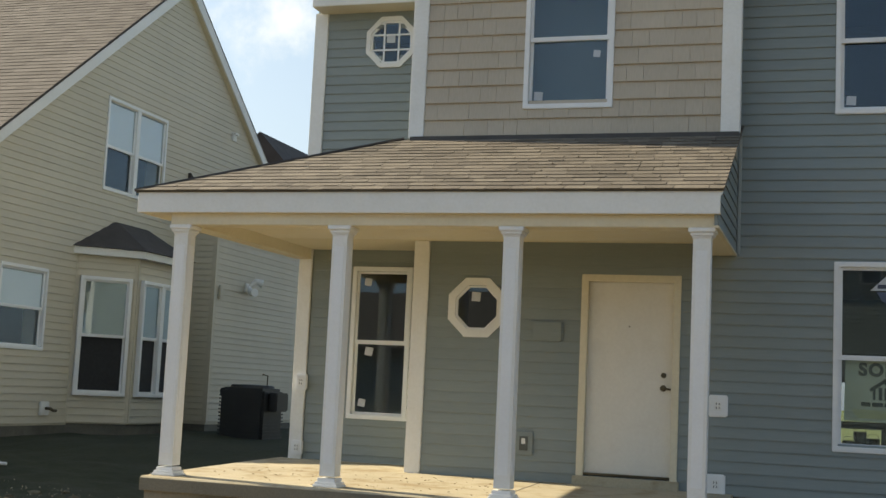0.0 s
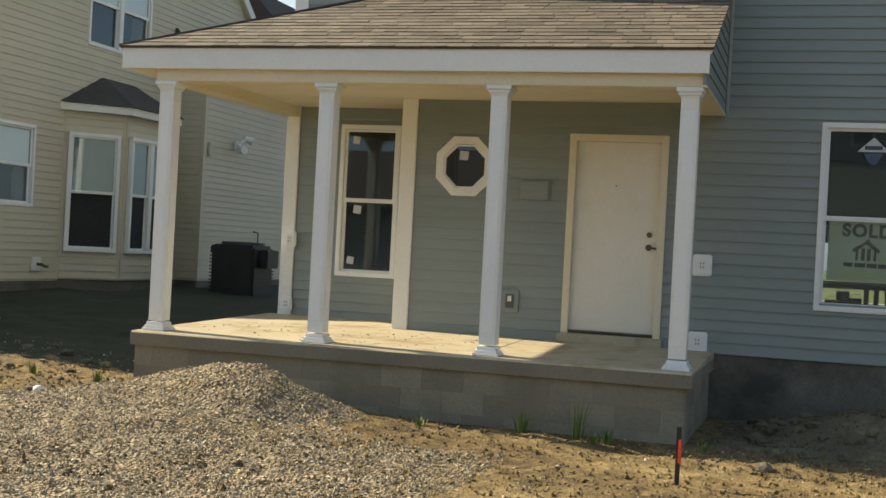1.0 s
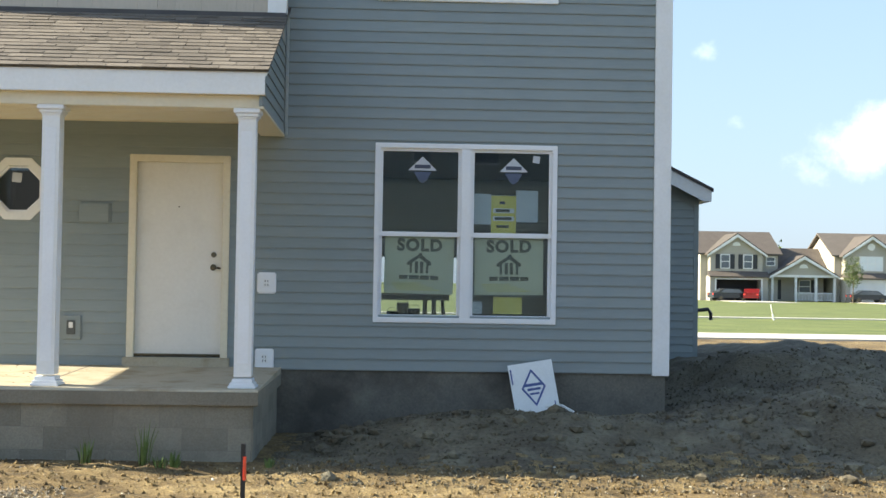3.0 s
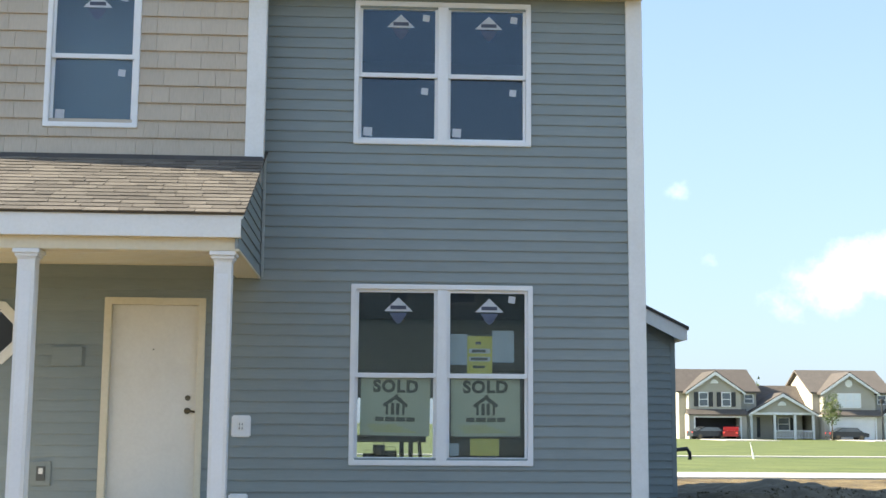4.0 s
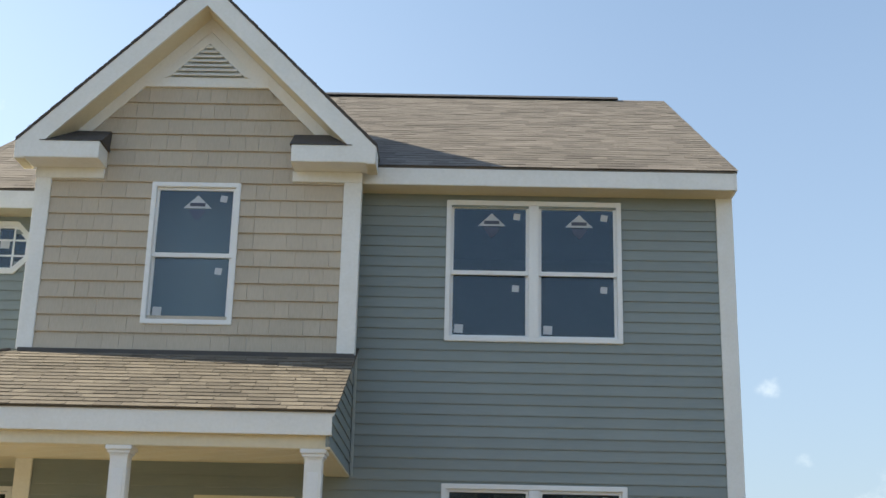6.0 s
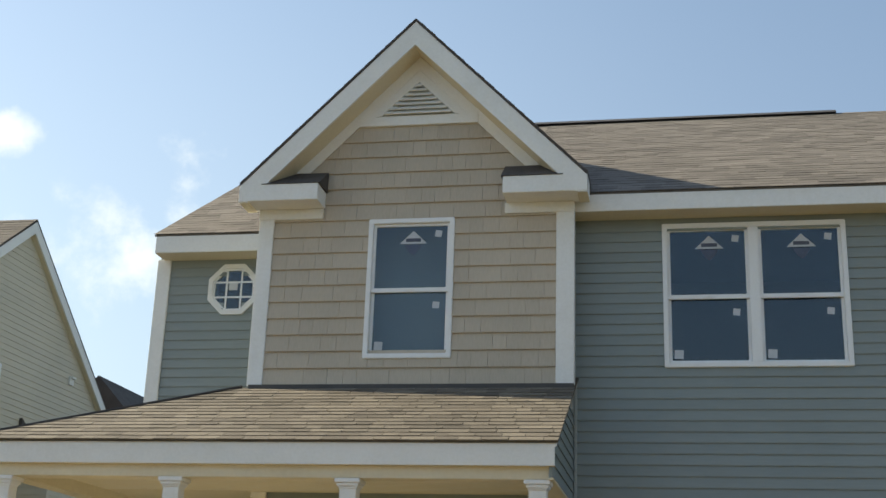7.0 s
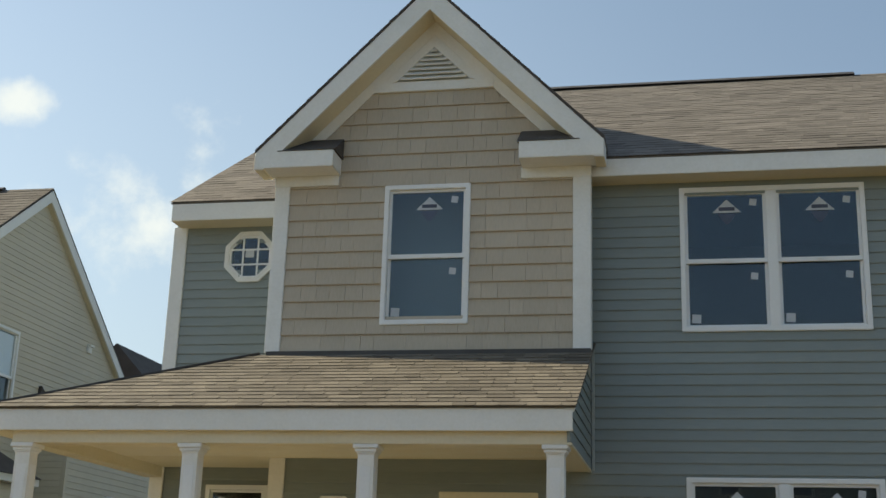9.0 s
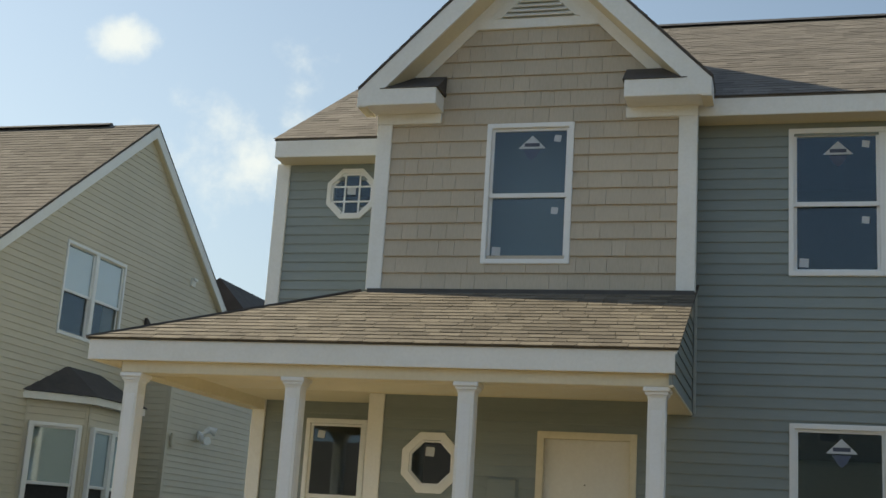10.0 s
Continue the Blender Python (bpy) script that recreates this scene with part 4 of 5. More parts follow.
def column(x, y, z0, z1):
    sh = 0.077
    c = part("column", boxes((-sh, sh, -sh, sh, 0.10, z1 - z0 - 0.06)), white_trim, porch, "square white porch column", pose(x, y, z0))
    for s in (-1, 1):
        part("column_panel", boxes((-sh + 0.028, sh - 0.028, s * sh - 0.004, s * sh + 0.004, 0.22, z1 - z0 - 0.2), bevel=0.002), vinyl_white, c)
        part("column_panel", boxes((s * sh - 0.004, s * sh + 0.004, -sh + 0.028, sh - 0.028, 0.22, z1 - z0 - 0.2), bevel=0.002), vinyl_white, c)
    bm = bmesh.new()
    for e, za, zb in ((0.124, 0.0, 0.025), (0.11, 0.025, 0.05), (0.092, 0.05, 0.085)):
        bm_box(bm, -e, e, -e, e, za, zb, 0.006)
    part("base", bm, vinyl_white, c)
    bm = bmesh.new()
    h = z1 - z0
    for e, za, zb in ((0.088, h - 0.09, h - 0.07), (0.102, h - 0.07, h - 0.04), (0.119, h - 0.04, h)):
        bm_box(bm, -e, e, -e, e, za, zb, 0.006)
    part("capital", bm, vinyl_white, c)


for cx in (-3.765, -2.045, -0.337, 1.398):
    column(cx, -2.05, 0.63, 3.125)

FZ0, FZ1 = 3.238, 3.443        # porch fascia
for d in ((-3.875, 1.508, -2.16, -1.94, 3.125, 3.36), (-3.875, -3.655, -1.94, YL, 3.125, 3.36)):
    part("porch_beam", boxes(d, bevel=0.006), soffit_bounce_cream, porch, "cream-wrapped porch beam")
part("porch_beam", boxes((1.288, 1.508, -1.94, 0.0, 3.125, 3.36), bevel=0.006), soffit_bounce_cream, porch)
for d in ((-3.655, 1.288, -1.94, 0.0, 3.25, 3.28), (-3.655, -1.89, 0.0, YL, 3.25, 3.28)):
    part("porch_ceiling", boxes(d), soffit_bounce_cream, porch, "cream vinyl porch ceiling")
for k in range(18):
    part("ceiling_joint", boxes((-3.655, 1.288, -1.90 + k * 0.1, -1.895 + k * 0.1, 3.246, 3.251)), white_trim, porch)
part("fascia", boxes((-4.225, 1.56, -2.235, -2.21, FZ0, FZ1), bevel=0.004), white_trim, porch, "white porch fascia")
part("fascia", boxes((-4.225, -4.20, -2.21, YL, FZ0, FZ1), bevel=0.004), white_trim, porch)
for d in ((-4.20, 1.56, -2.21, -2.16, FZ0, FZ0 + 0.02), (-4.20, -3.875, -2.16, YL, FZ0, FZ0 + 0.02), (-3.875, 1.508, -2.16, -1.94, FZ0 + 0.105, FZ0 + 0.12)):
    part("soffit", boxes(d), soffit_bounce_cream, porch)
# gable cheek of the porch on the right
SL = 0.468


def roof_z(y):
    return FZ1 + 0.012 + (y + 2.25) * SL


cheek = part("porch_cheek", prism([(-2.20, 3.14), (-2.20, roof_z(-2.2) - 0.03), (0.0, roof_z(0) - 0.03), (0.0, 3.14)], 0, 1.508, 1.53), siding_grey, porch, "grey sided cheek under the porch roof")
for k in range(10):
    za = 3.15 + k * PITCH
    y_a = max(-2.19, -2.25 + (za + PITCH + 0.03 - FZ1) / SL)
    if y_a < -0.1:
        part("siding_plank", bm_prism(bmesh.new(), [(1.53, za), (1.546, za), (1.533, min(za + PITCH, roof_z(-0.02) - 0.04)), (1.53, min(za + PITCH, roof_z(-0.02) - 0.04))], 1, y_a, -0.002), siding_grey, cheek)
part("rake_board", bm_slab(bmesh.new(), [(1.53, -2.23, roof_z(-2.23) - 0.012), (1.575, -2.23, roof_z(-2.23) - 0.012), (1.575, 0.0, roof_z(0) - 0.012), (1.53, 0.0, roof_z(0) - 0.012)], 0.045), white_trim, porch, "pale edge trim of the porch roof")
part("j_channel", boxes((1.549, 1.577, -0.03, -0.002, 3.14, roof_z(0) - 0.05), bevel=0.003), channel_grey, porch, "pale vinyl channel beside the wall")
part("edge_trim", boxes((1.505, 1.55, -2.2, -0.03, 3.118, 3.142), bevel=0.004), soffit_bounce_cream, porch)
porch_roof = part("porch_roof", slab([(-4.245, -2.25, FZ1 + 0.012), (1.592, -2.25, FZ1 + 0.012), (1.592, YB, roof_z(YB)), (-2.07, YB, roof_z(YB))], 0.016), porch_shingle, porch, "tan shingled porch roof")
part("porch_roof", slab([(1.53, YB, roof_z(YB)), (1.592, YB, roof_z(YB)), (1.592, 0.0, roof_z(0)), (1.53, 0.0, roof_z(0))], 0.018), dark_shingle, porch)
part("porch_roof", slab([(-4.245, YL, FZ1 + 0.012), (-4.245, -2.25, FZ1 + 0.012), (-2.07, YB, roof_z(YB)), (-2.07, YL, roof_z(YB))], 0.018), dark_shingle, porch)
part("hip_cap", bm_tube(bmesh.new(), [(-4.255, -2.26, FZ1 + 0.016), (-2.07, YB, roof_z(YB) + 0.012)], 0.018, 6), dark_shingle, porch, "shingled hip")

# wall boxes: sockets and plates round the porch


def wall_plate(x, z, w, h, y, name="junction_plate", label="white square siding block with an outlet"):
    ob = thing(name, pose(x, y, z), label, "wall plate", "siding blocks")
    part("plate", boxes((-w / 2, w / 2, -0.045, -0.0, -h / 2, h / 2), bevel=0.014), vinyl_white, ob)
    part("socket_face", boxes((-0.035, 0.035, -0.052, -0.045, -0.045, 0.045), bevel=0.003), white_trim, ob)
    part("socket_slot", boxes(*[(sx - 0.004, sx + 0.004, -0.0535, -0.052, sz - 0.010, sz + 0.010) for sx in (-0.014, 0.014) for sz in (-0.02, 0.02)]), black_plastic, ob)
    return ob


wall_plate(1.388, 1.564, 0.20, 0.225, 0.0)
wall_plate(1.378, 0.765, 0.20, 0.21, 0.0)
wall_plate(-3.675, 1.616, 0.15, 0.20, YL - 0.036)
wall_plate(-3.685, 0.826, 0.15, 0.18, YL - 0.036)
ob = thing("doorbell_block", pose(-0.434, 0.0, 2.275), "grey siding block for a house number, empty", "wall plate")
part("plate", boxes((-0.16, 0.16, -0.05, 0.0, -0.10, 0.10), bevel=0.008), siding_grey, ob)
part("edge_shadow_strip", boxes((0.16, 0.175, -0.03, 0.0, -0.10, 0.10), bevel=0.003), siding_grey, ob)
ob = thing("outlet_box", pose(-0.647, 0.0, 1.068), "grey siding block with an open outdoor outlet", "outlet")
part("plate", boxes((-0.10, 0.10, -0.04, 0.0, -0.125, 0.125), bevel=0.008), siding_grey, ob)
# plain dark grey here, borrowed from the room walls
part("outlet_cover", boxes((-0.045, 0.045, -0.055, -0.04, -0.075, 0.075), bevel=0.004), dim_drywall_grey, ob)
part("socket_face", boxes((-0.022, 0.022, -0.06, -0.055, -0.005, 0.055), bevel=0.003), white_trim, ob)

# ---- rear wing on the right ----
wing = thing("rear_wing", pose(0, 0, 0), "low grey-sided rear wing with a white rake board", "house wing")
wing_wall = part("wall", prism([(5.66, 0.2), (7.205, 0.2), (7.205, 2.95), (5.66, 3.75)], 1, 5.0, 5.15), siding_grey, wing)
part("wall", boxes((7.065, 7.205, 5.15, 9.0, 0.2, 2.95)), siding_grey, wing)
part("roof", slab([(5.66, 4.70, 3.87), (7.36, 4.70, 3.03), (7.36, 9.2, 3.03), (5.66, 9.2, 3.87)], 0.05), dark_shingle, wing)
part("rake_board", prism([(5.66, 3.83), (7.335, 3.0), (7.335, 2.84), (7.22, 2.84), (5.66, 3.62)], 1, 4.72, 4.75), white_trim, wing, "white rake board")
part("fascia", boxes((7.315, 7.34, 4.75, 9.2, 2.84, 3.0)), white_trim, wing)
part("soffit", boxes((7.205, 7.315, 4.75, 9.2, 2.85, 2.87)), soffit_bounce_cream, wing)
part("corner_board", boxes((7.145, 7.215, 4.985, 5.0, 0.45, 2.85)), siding_grey, wing)
pipe = thing("gas_pipe", pose(7.20, 5.2, 0.0), "black gas pipe bent over beside the wing", "pipe")
part("pipe", tube([(0, 0, 0.05), (0, 0, 1.15), (0.03, 0, 1.24), (0.22, 0, 1.26), (0.26, 0, 1.20), (0.26, 0, 1.10)], 0.03, 8), black_plastic, pipe)

# ---- neighbouring house: its end wall, in its own axes (x back, y away from us) ----
nb = thing("neighbour_house", pose(-9.4, 0.0, 0, 0, 0, 90), "cream lap-sided neighbouring house with brown shingle roof", "house")
NAX, NAZ, NS = 7.45, 9.23, 0.765      # apex and slope of its gable


def nb_span(z):
    d = (NAZ - 0.12 - z) / NS
    return (max(0.3, NAX - d), min(15.2, NAX + d))


NB_WINS = [(5.08, 7.09, 4.72, 6.345), (2.54, 3.76, 1.917, 3.21)]
# inner sheet, near black so the rooms behind the glass look unlit
nb_shade_backing = part("wall", prism([(0.3, 0.55), (15.2, 0.55), (15.2, 3.30), (NAX, NAZ - 0.1), (0.3, 3.23)], 1, 0.9, 1.0), room_shade, nb)
nb_face = part("wall", wall_with_openings(0.3, 15.2, 0.75, 3.23, 0.0, 0.35, [inner(NB_WINS[1])]), siding_cream, nb)
part("wall", prism([(0.3, 3.23), (4.9, 3.23), (4.9, 6.6), (4.6, NAZ - 0.1 - NS * (NAX - 4.6))], 1, 0.0, 0.35), siding_cream, nb)
for d in ((4.9, 7.35, 0.0, 0.35, 3.23, 4.77), (4.9, 7.35, 0.0, 0.35, 6.29, 6.6), (4.9, 5.14, 0, 0.35, 4.77, 6.29), (7.03, 7.35, 0, 0.35, 4.77, 6.29)):
    part("wall", boxes(d), siding_cream, nb)
part("wall", prism([(7.35, 3.23), (15.2, 3.23), (NAX, NAZ - 0.1), (4.9, 6.75), (4.9, 6.6), (7.35, 6.6)], 1, 0.0, 0.35), siding_cream, nb)
for d in ((0.3, 0.45, 0.5, 9.0, 0.3, 3.2), (15.05, 15.2, 0.5, 9.0, 0.3, 3.2), (0.45, 15.05, 8.85, 9.0, 0.3, 3.2)):
    part("wall", boxes(d), siding_cream, nb)
part("foundation", boxes((0.3, 15.2, 0.01, 0.3, -0.2, 0.78)), concrete, nb, "grey foundation")
for sgn in (-1, 1):
    e = NAX + sgn * 7.75
    ez = NAZ - 7.75 * NS
    q = [(e, -0.13, ez), (e, 9.3, ez), (NAX, 9.3, NAZ), (NAX, -0.13, NAZ)]
    part("roof", slab(q if sgn > 0 else q[::-1], 0.05), neighbour_shingle, nb, "brown shingled roof")
    part("rake_board", prism([(NAX, NAZ - 0.03), (e, ez - 0.03), (e, ez - 0.24), (NAX, NAZ - 0.28)], 1, -0.13, -0.105), white_trim, nb, "white rake board")
    part("soffit", prism([(NAX, NAZ - 0.28), (e, ez - 0.22), (e, ez - 0.20), (NAX, NAZ - 0.26)], 1, -0.105, 0.0), soffit_bounce_cream, nb)
roof_courses(nb, "roof_shingle", neighbour_shingle, (NAX - 7.75, 9.3, NAZ - 7.75 * NS), (NAX - 7.75, -0.135, NAZ - 7.75 * NS), (NAX, -0.135, NAZ), (NAX, 9.3, NAZ), 66, 0.33, seed=41)
part("ridge_vent", prism([(-0.14, -0.04), (0, 0.04), (0.14, -0.04)], 1, 0.9, 9.2), flashing, nb, "dark ridge vent", pose(NAX, 0, NAZ + 0.02))
double_hung("window", nb, *NB_WINS[0], 0.0, 2, films=False, stickers=False, split=0.47, label="white paired window with half-drawn blinds", blind=True)
double_hung("window", nb, *NB_WINS[1], 0.0, 1, films=False, stickers=False, split=0.5, label="white single window with half-drawn blind", blind=True)
# dark sheets behind the panes stand for the rooms' shade
part("room_back", boxes((2.0, 3.8, 0.5, 0.52, 1.7, 3.4)), room_shade, nb)
part("room_back", boxes((4.9, 7.3, 0.5, 0.52, 4.4, 6.4)), room_shade, nb)
# vents, meters and tap on that wall
for vx, vz, s in ((1.74, 3.85, 0.22), (9.74, 6.587, 0.17)):
    part("wall_vent", boxes((vx - s / 2, vx + s / 2, -0.06, -0.01, vz - s / 2, vz + s / 2), (vx - s / 2, vx + s / 2, -0.11, -0.06, vz + s * 0.2, vz + s / 2), bevel=0.008), white_trim, nb, "white hooded wall vent")
part("roof_jack", bm_prism(bmesh.new(), [(7.98, 5.36), (8.24, 5.36), (7.98, 5.52)], 1, -0.08, -0.01), dark_shingle, nb, "small dark flashed gable end")
# bay window
bx0, bx1, bo = 4.54, 7.50, 0.72
BF = 0.72


def bay_plan(o=0.0):
    return [(bx0 - o, 0.02), (bx0 + BF - o * 0.4, -bo - o), (bx1 - BF + o * 0.4, -bo - o), (bx1 + o, 0.02)]


bay = part("bay", bm_prism(bmesh.new(), bay_plan(), 2, 0.78, 3.55), siding_cream, nb, "cream bay with tall windows and a dark little roof")
part("bay_base", bm_prism(bmesh.new(), bay_plan(-0.03), 2, 0.2, 0.80), concrete, nb)
part("fascia", bm_prism(bmesh.new(), bay_plan(0.16), 2, 3.55, 3.67), white_trim, nb, "white bay fascia")
lo_ring = [Vector((x, y, 3.675)) for x, y in bay_plan(0.2)]
hi_ring = [Vector((x, y, 4.22)) for x, y in ((bx0 + 0.98, 0.02), (bx0 + 1.06, -0.05), (bx1 - 0.9, -0.05), (bx1 - 0.8, 0.02))]
bm = bmesh.new()
lv, hv = [bm.verts.new(p) for p in lo_ring], [bm.verts.new(p) for p in hi_ring]
for k in range(3):
    bm.faces.new((lv[k], lv[k + 1], hv[k + 1], hv[k]))
bm.faces.new(hv)
bm.faces.new(lv[::-1])
part("bay_roof", bm, dark_shingle, nb, "dark shingled bay roof")
faces = bay_plan()
for k in range(3):
    (xa, ya), (xb, yb) = faces[k], faces[k + 1]
    ln = math.hypot(xb - xa, yb - ya)
    ang = math.degrees(math.atan2(yb - ya, xb - xa))
    holder = part("bay_face", boxes((0.0, ln, -0.004, 0.0, 0.8, 3.54)), siding_cream, nb, m=pose(xa, ya, 0, 0, 0, ang))
    units = 2 if ln > 1.3 else 1
    side = 0.09 if units == 1 else 0.10
    wn = double_hung("window", nb, side, ln - side, 1.24, 3.20, -0.055, units, films=False, stickers=False, casing=0.06, split=0.5, label="tall white bay window with a half-drawn blind")
    wn.matrix_basis = pose(xa, ya, 0, 0, 0, ang)
    for dx in (0.0, ln - 0.05):
        part("corner_board", boxes((dx, dx + 0.05, -0.018, 0.0, 0.8, 3.55)), siding_cream, holder)
    # sheet just behind the glass, its colour standing for the room's shade
    part("room_back", boxes((side + 0.06, ln - side - 0.06, -0.012, -0.006, 1.29, 3.14)), room_shade, wn)
    zm = 1.30 + 0.92
    part("blind", boxes((side + 0.07, ln - side - 0.07, -0.018, -0.013, zm, 3.13)), shaded_blind_mat, wn, "pale half-drawn blind")
    cover(holder, 0.05, ln - 0.05, 0.80, 1.24, 0.115, siding_cream, y=-0.002)
    cover(holder, 0.05, ln - 0.05, 3.20, 3.55, 0.115, siding_cream, y=-0.002)
# projecting rear room
part("rear_room", boxes((8.10, 15.2, -0.67, 0.0, 0.75, 4.8)), siding_cream, nb, "cream projecting rear room")
part("foundation", boxes((8.12, 15.2, -0.65, 0.0, -0.2, 0.76)), concrete, nb)
for d in ((8.08, 8.16, -0.69, -0.67, 0.78, 4.75), (8.08, 8.10, -0.67, -0.60, 0.78, 4.75)):
    part("corner_board", boxes(d), siding_cream, nb)
part("rear_roof", bm_prism(bmesh.new(), [(-0.95, 4.78), (0.0, 5.1), (0.0, 4.78)], 0, 7.9, 15.4), dark_shingle, nb)
part("rear_roof", bm_prism(bmesh.new(), [(-1.4, 5.2), (0.5, 7.2), (3.1, 4.9)], 0, 12.0, 18.4), dark_shingle, nb, "dark roof of the rear room")
side_face = part("rear_room_side", boxes((8.10, 15.2, -0.675, -0.67, 0.8, 4.8)), siding_cream, nb)
cover(side_face, 8.16, 14.75, 0.8, 4.75, 0.115, siding_cream, y=-0.675)
front_face = part("rear_room_front", boxes((0, 0.66, -0.004, 0.0, 0.8, 4.8)), siding_cream, nb, m=pose(8.10, 0.0, 0, 0, 0, -90))
cover(front_face, 0.0, 0.66, 0.8, 4.75, 0.115, siding_cream, y=-0.004)
# floodlights and meter on the rear room
fl = thing("flood_light", pose(-9.4 + 0.695, 9.4, 3.44, 0, 0, 90), "white double floodlight fixed to cream siding", "light fixture")
part("mount", boxes((-0.09, 0.09, -0.05, 0.0, -0.09, 0.09), bevel=0.012), white_trim, fl)
for a in (-1, 1):
    part("lamp_head", tube([(0, -0.05, 0.02), (a * 0.10, -0.16, 0.12 * a + 0.02), (a * 0.17, -0.28, 0.10 * a)], [0.03, 0.07, 0.085], 12), white_trim, fl, "white lamp head")
mb = thing("meter_box", pose(-9.4 + 0.695, 8.28, 3.26, 0, 0, 90), "small grey box on the cream siding corner", "wall box")
part("box", boxes((-0.06, 0.06, -0.05, 0, -0.13, 0.13), bevel=0.01), siding_cream, mb)
tap = thing("outdoor_tap", pose(-9.38, 3.90, 1.02, 0, 0, 90), "outdoor tap on a white block", "tap")
part("plate", boxes((-0.12, 0.12, -0.04, 0, -0.11, 0.11), bevel=0.012), white_trim, tap)
part("tap", tube([(0.02, -0.04, 0.0), (0.02, -0.12, 0.0), (0.05, -0.16, -0.03), (0.12, -0.16, -0.03)], 0.025, 8), metal_dark, tap)

# air conditioner beside it
ac = thing("air_conditioner", pose(-7.46, 7.4, 0.46), "dark grey outdoor air-conditioning unit on a pad", "air conditioner")
bm = boxes((-0.42, 0.42, -0.42, 0.42, 0.05, 1.02), bevel=0.05)
part("casing", bm, black_plastic, ac)
for k in range(14):
    part("louvre", boxes((-0.43, 0.43, -0.435, -0.42, 0.12 + k * 0.062, 0.145 + k * 0.062), (0.42, 0.435, -0.42, 0.42, 0.12 + k * 0.062, 0.145 + k * 0.062)), black_plastic, ac)
part("top_grille", tube([(0, 0, 1.02), (0, 0, 1.07), (0, 0, 1.08)], [0.40, 0.38, 0.10], 20), black_plastic, ac)
part("pad", boxes((-0.5, 0.5, -0.5, 0.5, -0.05, 0.05), bevel=0.01), concrete, ac)
part("cover_flap", boxes((-0.55, -0.36, -0.2, 0.3, 0.85, 1.0), bevel=0.02), black_plastic, ac)
part("cover_flap", boxes((0.36, 0.58, -0.2, 0.3, 0.62, 0.95), bevel=0.02), black_plastic, ac)
part("riser_pipe", tube([(0.12, 0.35, 1.0), (0.12, 0.35, 1.25), (0.02, 0.35, 1.27)], 0.014, 6), metal_dark, ac)

# ---- things lying about ----
# board leaning against the foundation
bd = thing("insulation_board", pose(4.265, -0.30, 0.225, -14, -9.5, 0), "white board with a blue printed diamond, leaning on the foundation", "board")
part("board", boxes((-0.235, 0.235, -0.006, 0.006, 0.0, 0.57), bevel=0.003), paper_white, bd)
part("printed_diamond", bm_prism(bm_prism(bm_prism(prism([(-0.13, 0.30), (0, 0.50), (0, 0.465), (-0.105, 0.30)], 1, -0.0085, -0.006), [(0.13, 0.30), (0, 0.50), (0, 0.465), (0.105, 0.30)], 1, -0.0085, -0.006),
     [(-0.13, 0.30), (0, 0.10), (0, 0.135), (-0.105, 0.30)], 1, -0.0085, -0.006), [(0.13, 0.30), (0, 0.10), (0, 0.135), (0.105, 0.30)], 1, -0.0085, -0.006), ink_blue, bd, "blue diamond emblem")
part("printed_bar", boxes((-0.09, 0.09, -0.0088, -0.006, 0.315, 0.345), (-0.07, 0.07, -0.0088, -0.006, 0.27, 0.295), (-0.05, 0.05, -0.0088, -0.006, 0.225, 0.245)), ink_blue, bd)
part("printed_bar", boxes((-0.22, -0.205, -0.0085, -0.006, 0.36, 0.52), (0.19, 0.20, -0.0085, -0.006, 0.05, 0.13)), ink_blue, bd)
for k, (x, y, s, hgt, tlt) in enumerate(((4.42, -0.42, 0.02, 0.42, 70),)):
    lath = thing("lath", pose(4.30, -0.55, 0.33, 0, 0, -28), "thin pale offcut lying on the soil", "offcut")
    part("strip", prism([(0.0, 0.0), (0.18, 0.03), (0.36, -0.06), (0.36, -0.04), (0.18, 0.05), (0.0, 0.02)], 1, -0.01, 0.02), paper_white, lath)
st = thing("survey_stake", pose(1.675, -4.3, -0.1), "black survey stake with a red painted head", "stake")
part("stake", boxes((-0.016, 0.016, -0.016, 0.016, -0.15, 0.52), bevel=0.003), black_plastic, st)
part("painted_head", boxes((0.0, 0.021, -0.021, 0.019, 0.26, 0.43), bevel=0.003), orange_paint, st, "red painted band")
rk = thing("white_rock", pose(-4.03, -3.66, ground_z(-4.03, -3.66) + 0.03), "pale stone lying on the soil", "stone")
bm = bmesh.new()
bmesh.ops.create_icosphere(bm, subdivisions=2, radius=0.05)
for v in bm.verts:
    v.co *= 1 + 0.25 * noise.noise(v.co * 14)
    v.co.z *= 0.75
part("stone", bm, paper_white, rk, smooth=True)
for k, (x, y, a) in enumerate(((-4.8, -3.7, 8), (-5.6, -3.4, 4))):
    pk = thing("timber_offcut", pose(x, y, ground_z(x, y) + 0.02, 0, 0, a), "weathered timber offcut on the soil", "offcut", "offcuts")
    part("plank", boxes((-0.55, 0.55, -0.05, 0.05, -0.02, 0.03), bevel=0.006), wood_mat, pk)
# tool lying at the neighbour's wall
wb = thing("wheelbarrow", pose(-8.35, -0.25, 0.36, 0, 0, 75), "dark upturned wheelbarrow with pale handles by the wall", "wheelbarrow")
part("tray", bm_prism(bmesh.new(), [(-0.35, 0.05), (0.35, 0.05), (0.22, 0.45), (0.05, 0.62), (-0.2, 0.5)], 1, -0.32, 0.32), black_plastic, wb)
for s in (-0.22, 0.22):
    part("handle", tube([(0.2, s, 0.12), (0.9, s * 1.3, 0.05), (1.2, s * 1.4, 0.02)], 0.022, 8), blind_mat, wb)
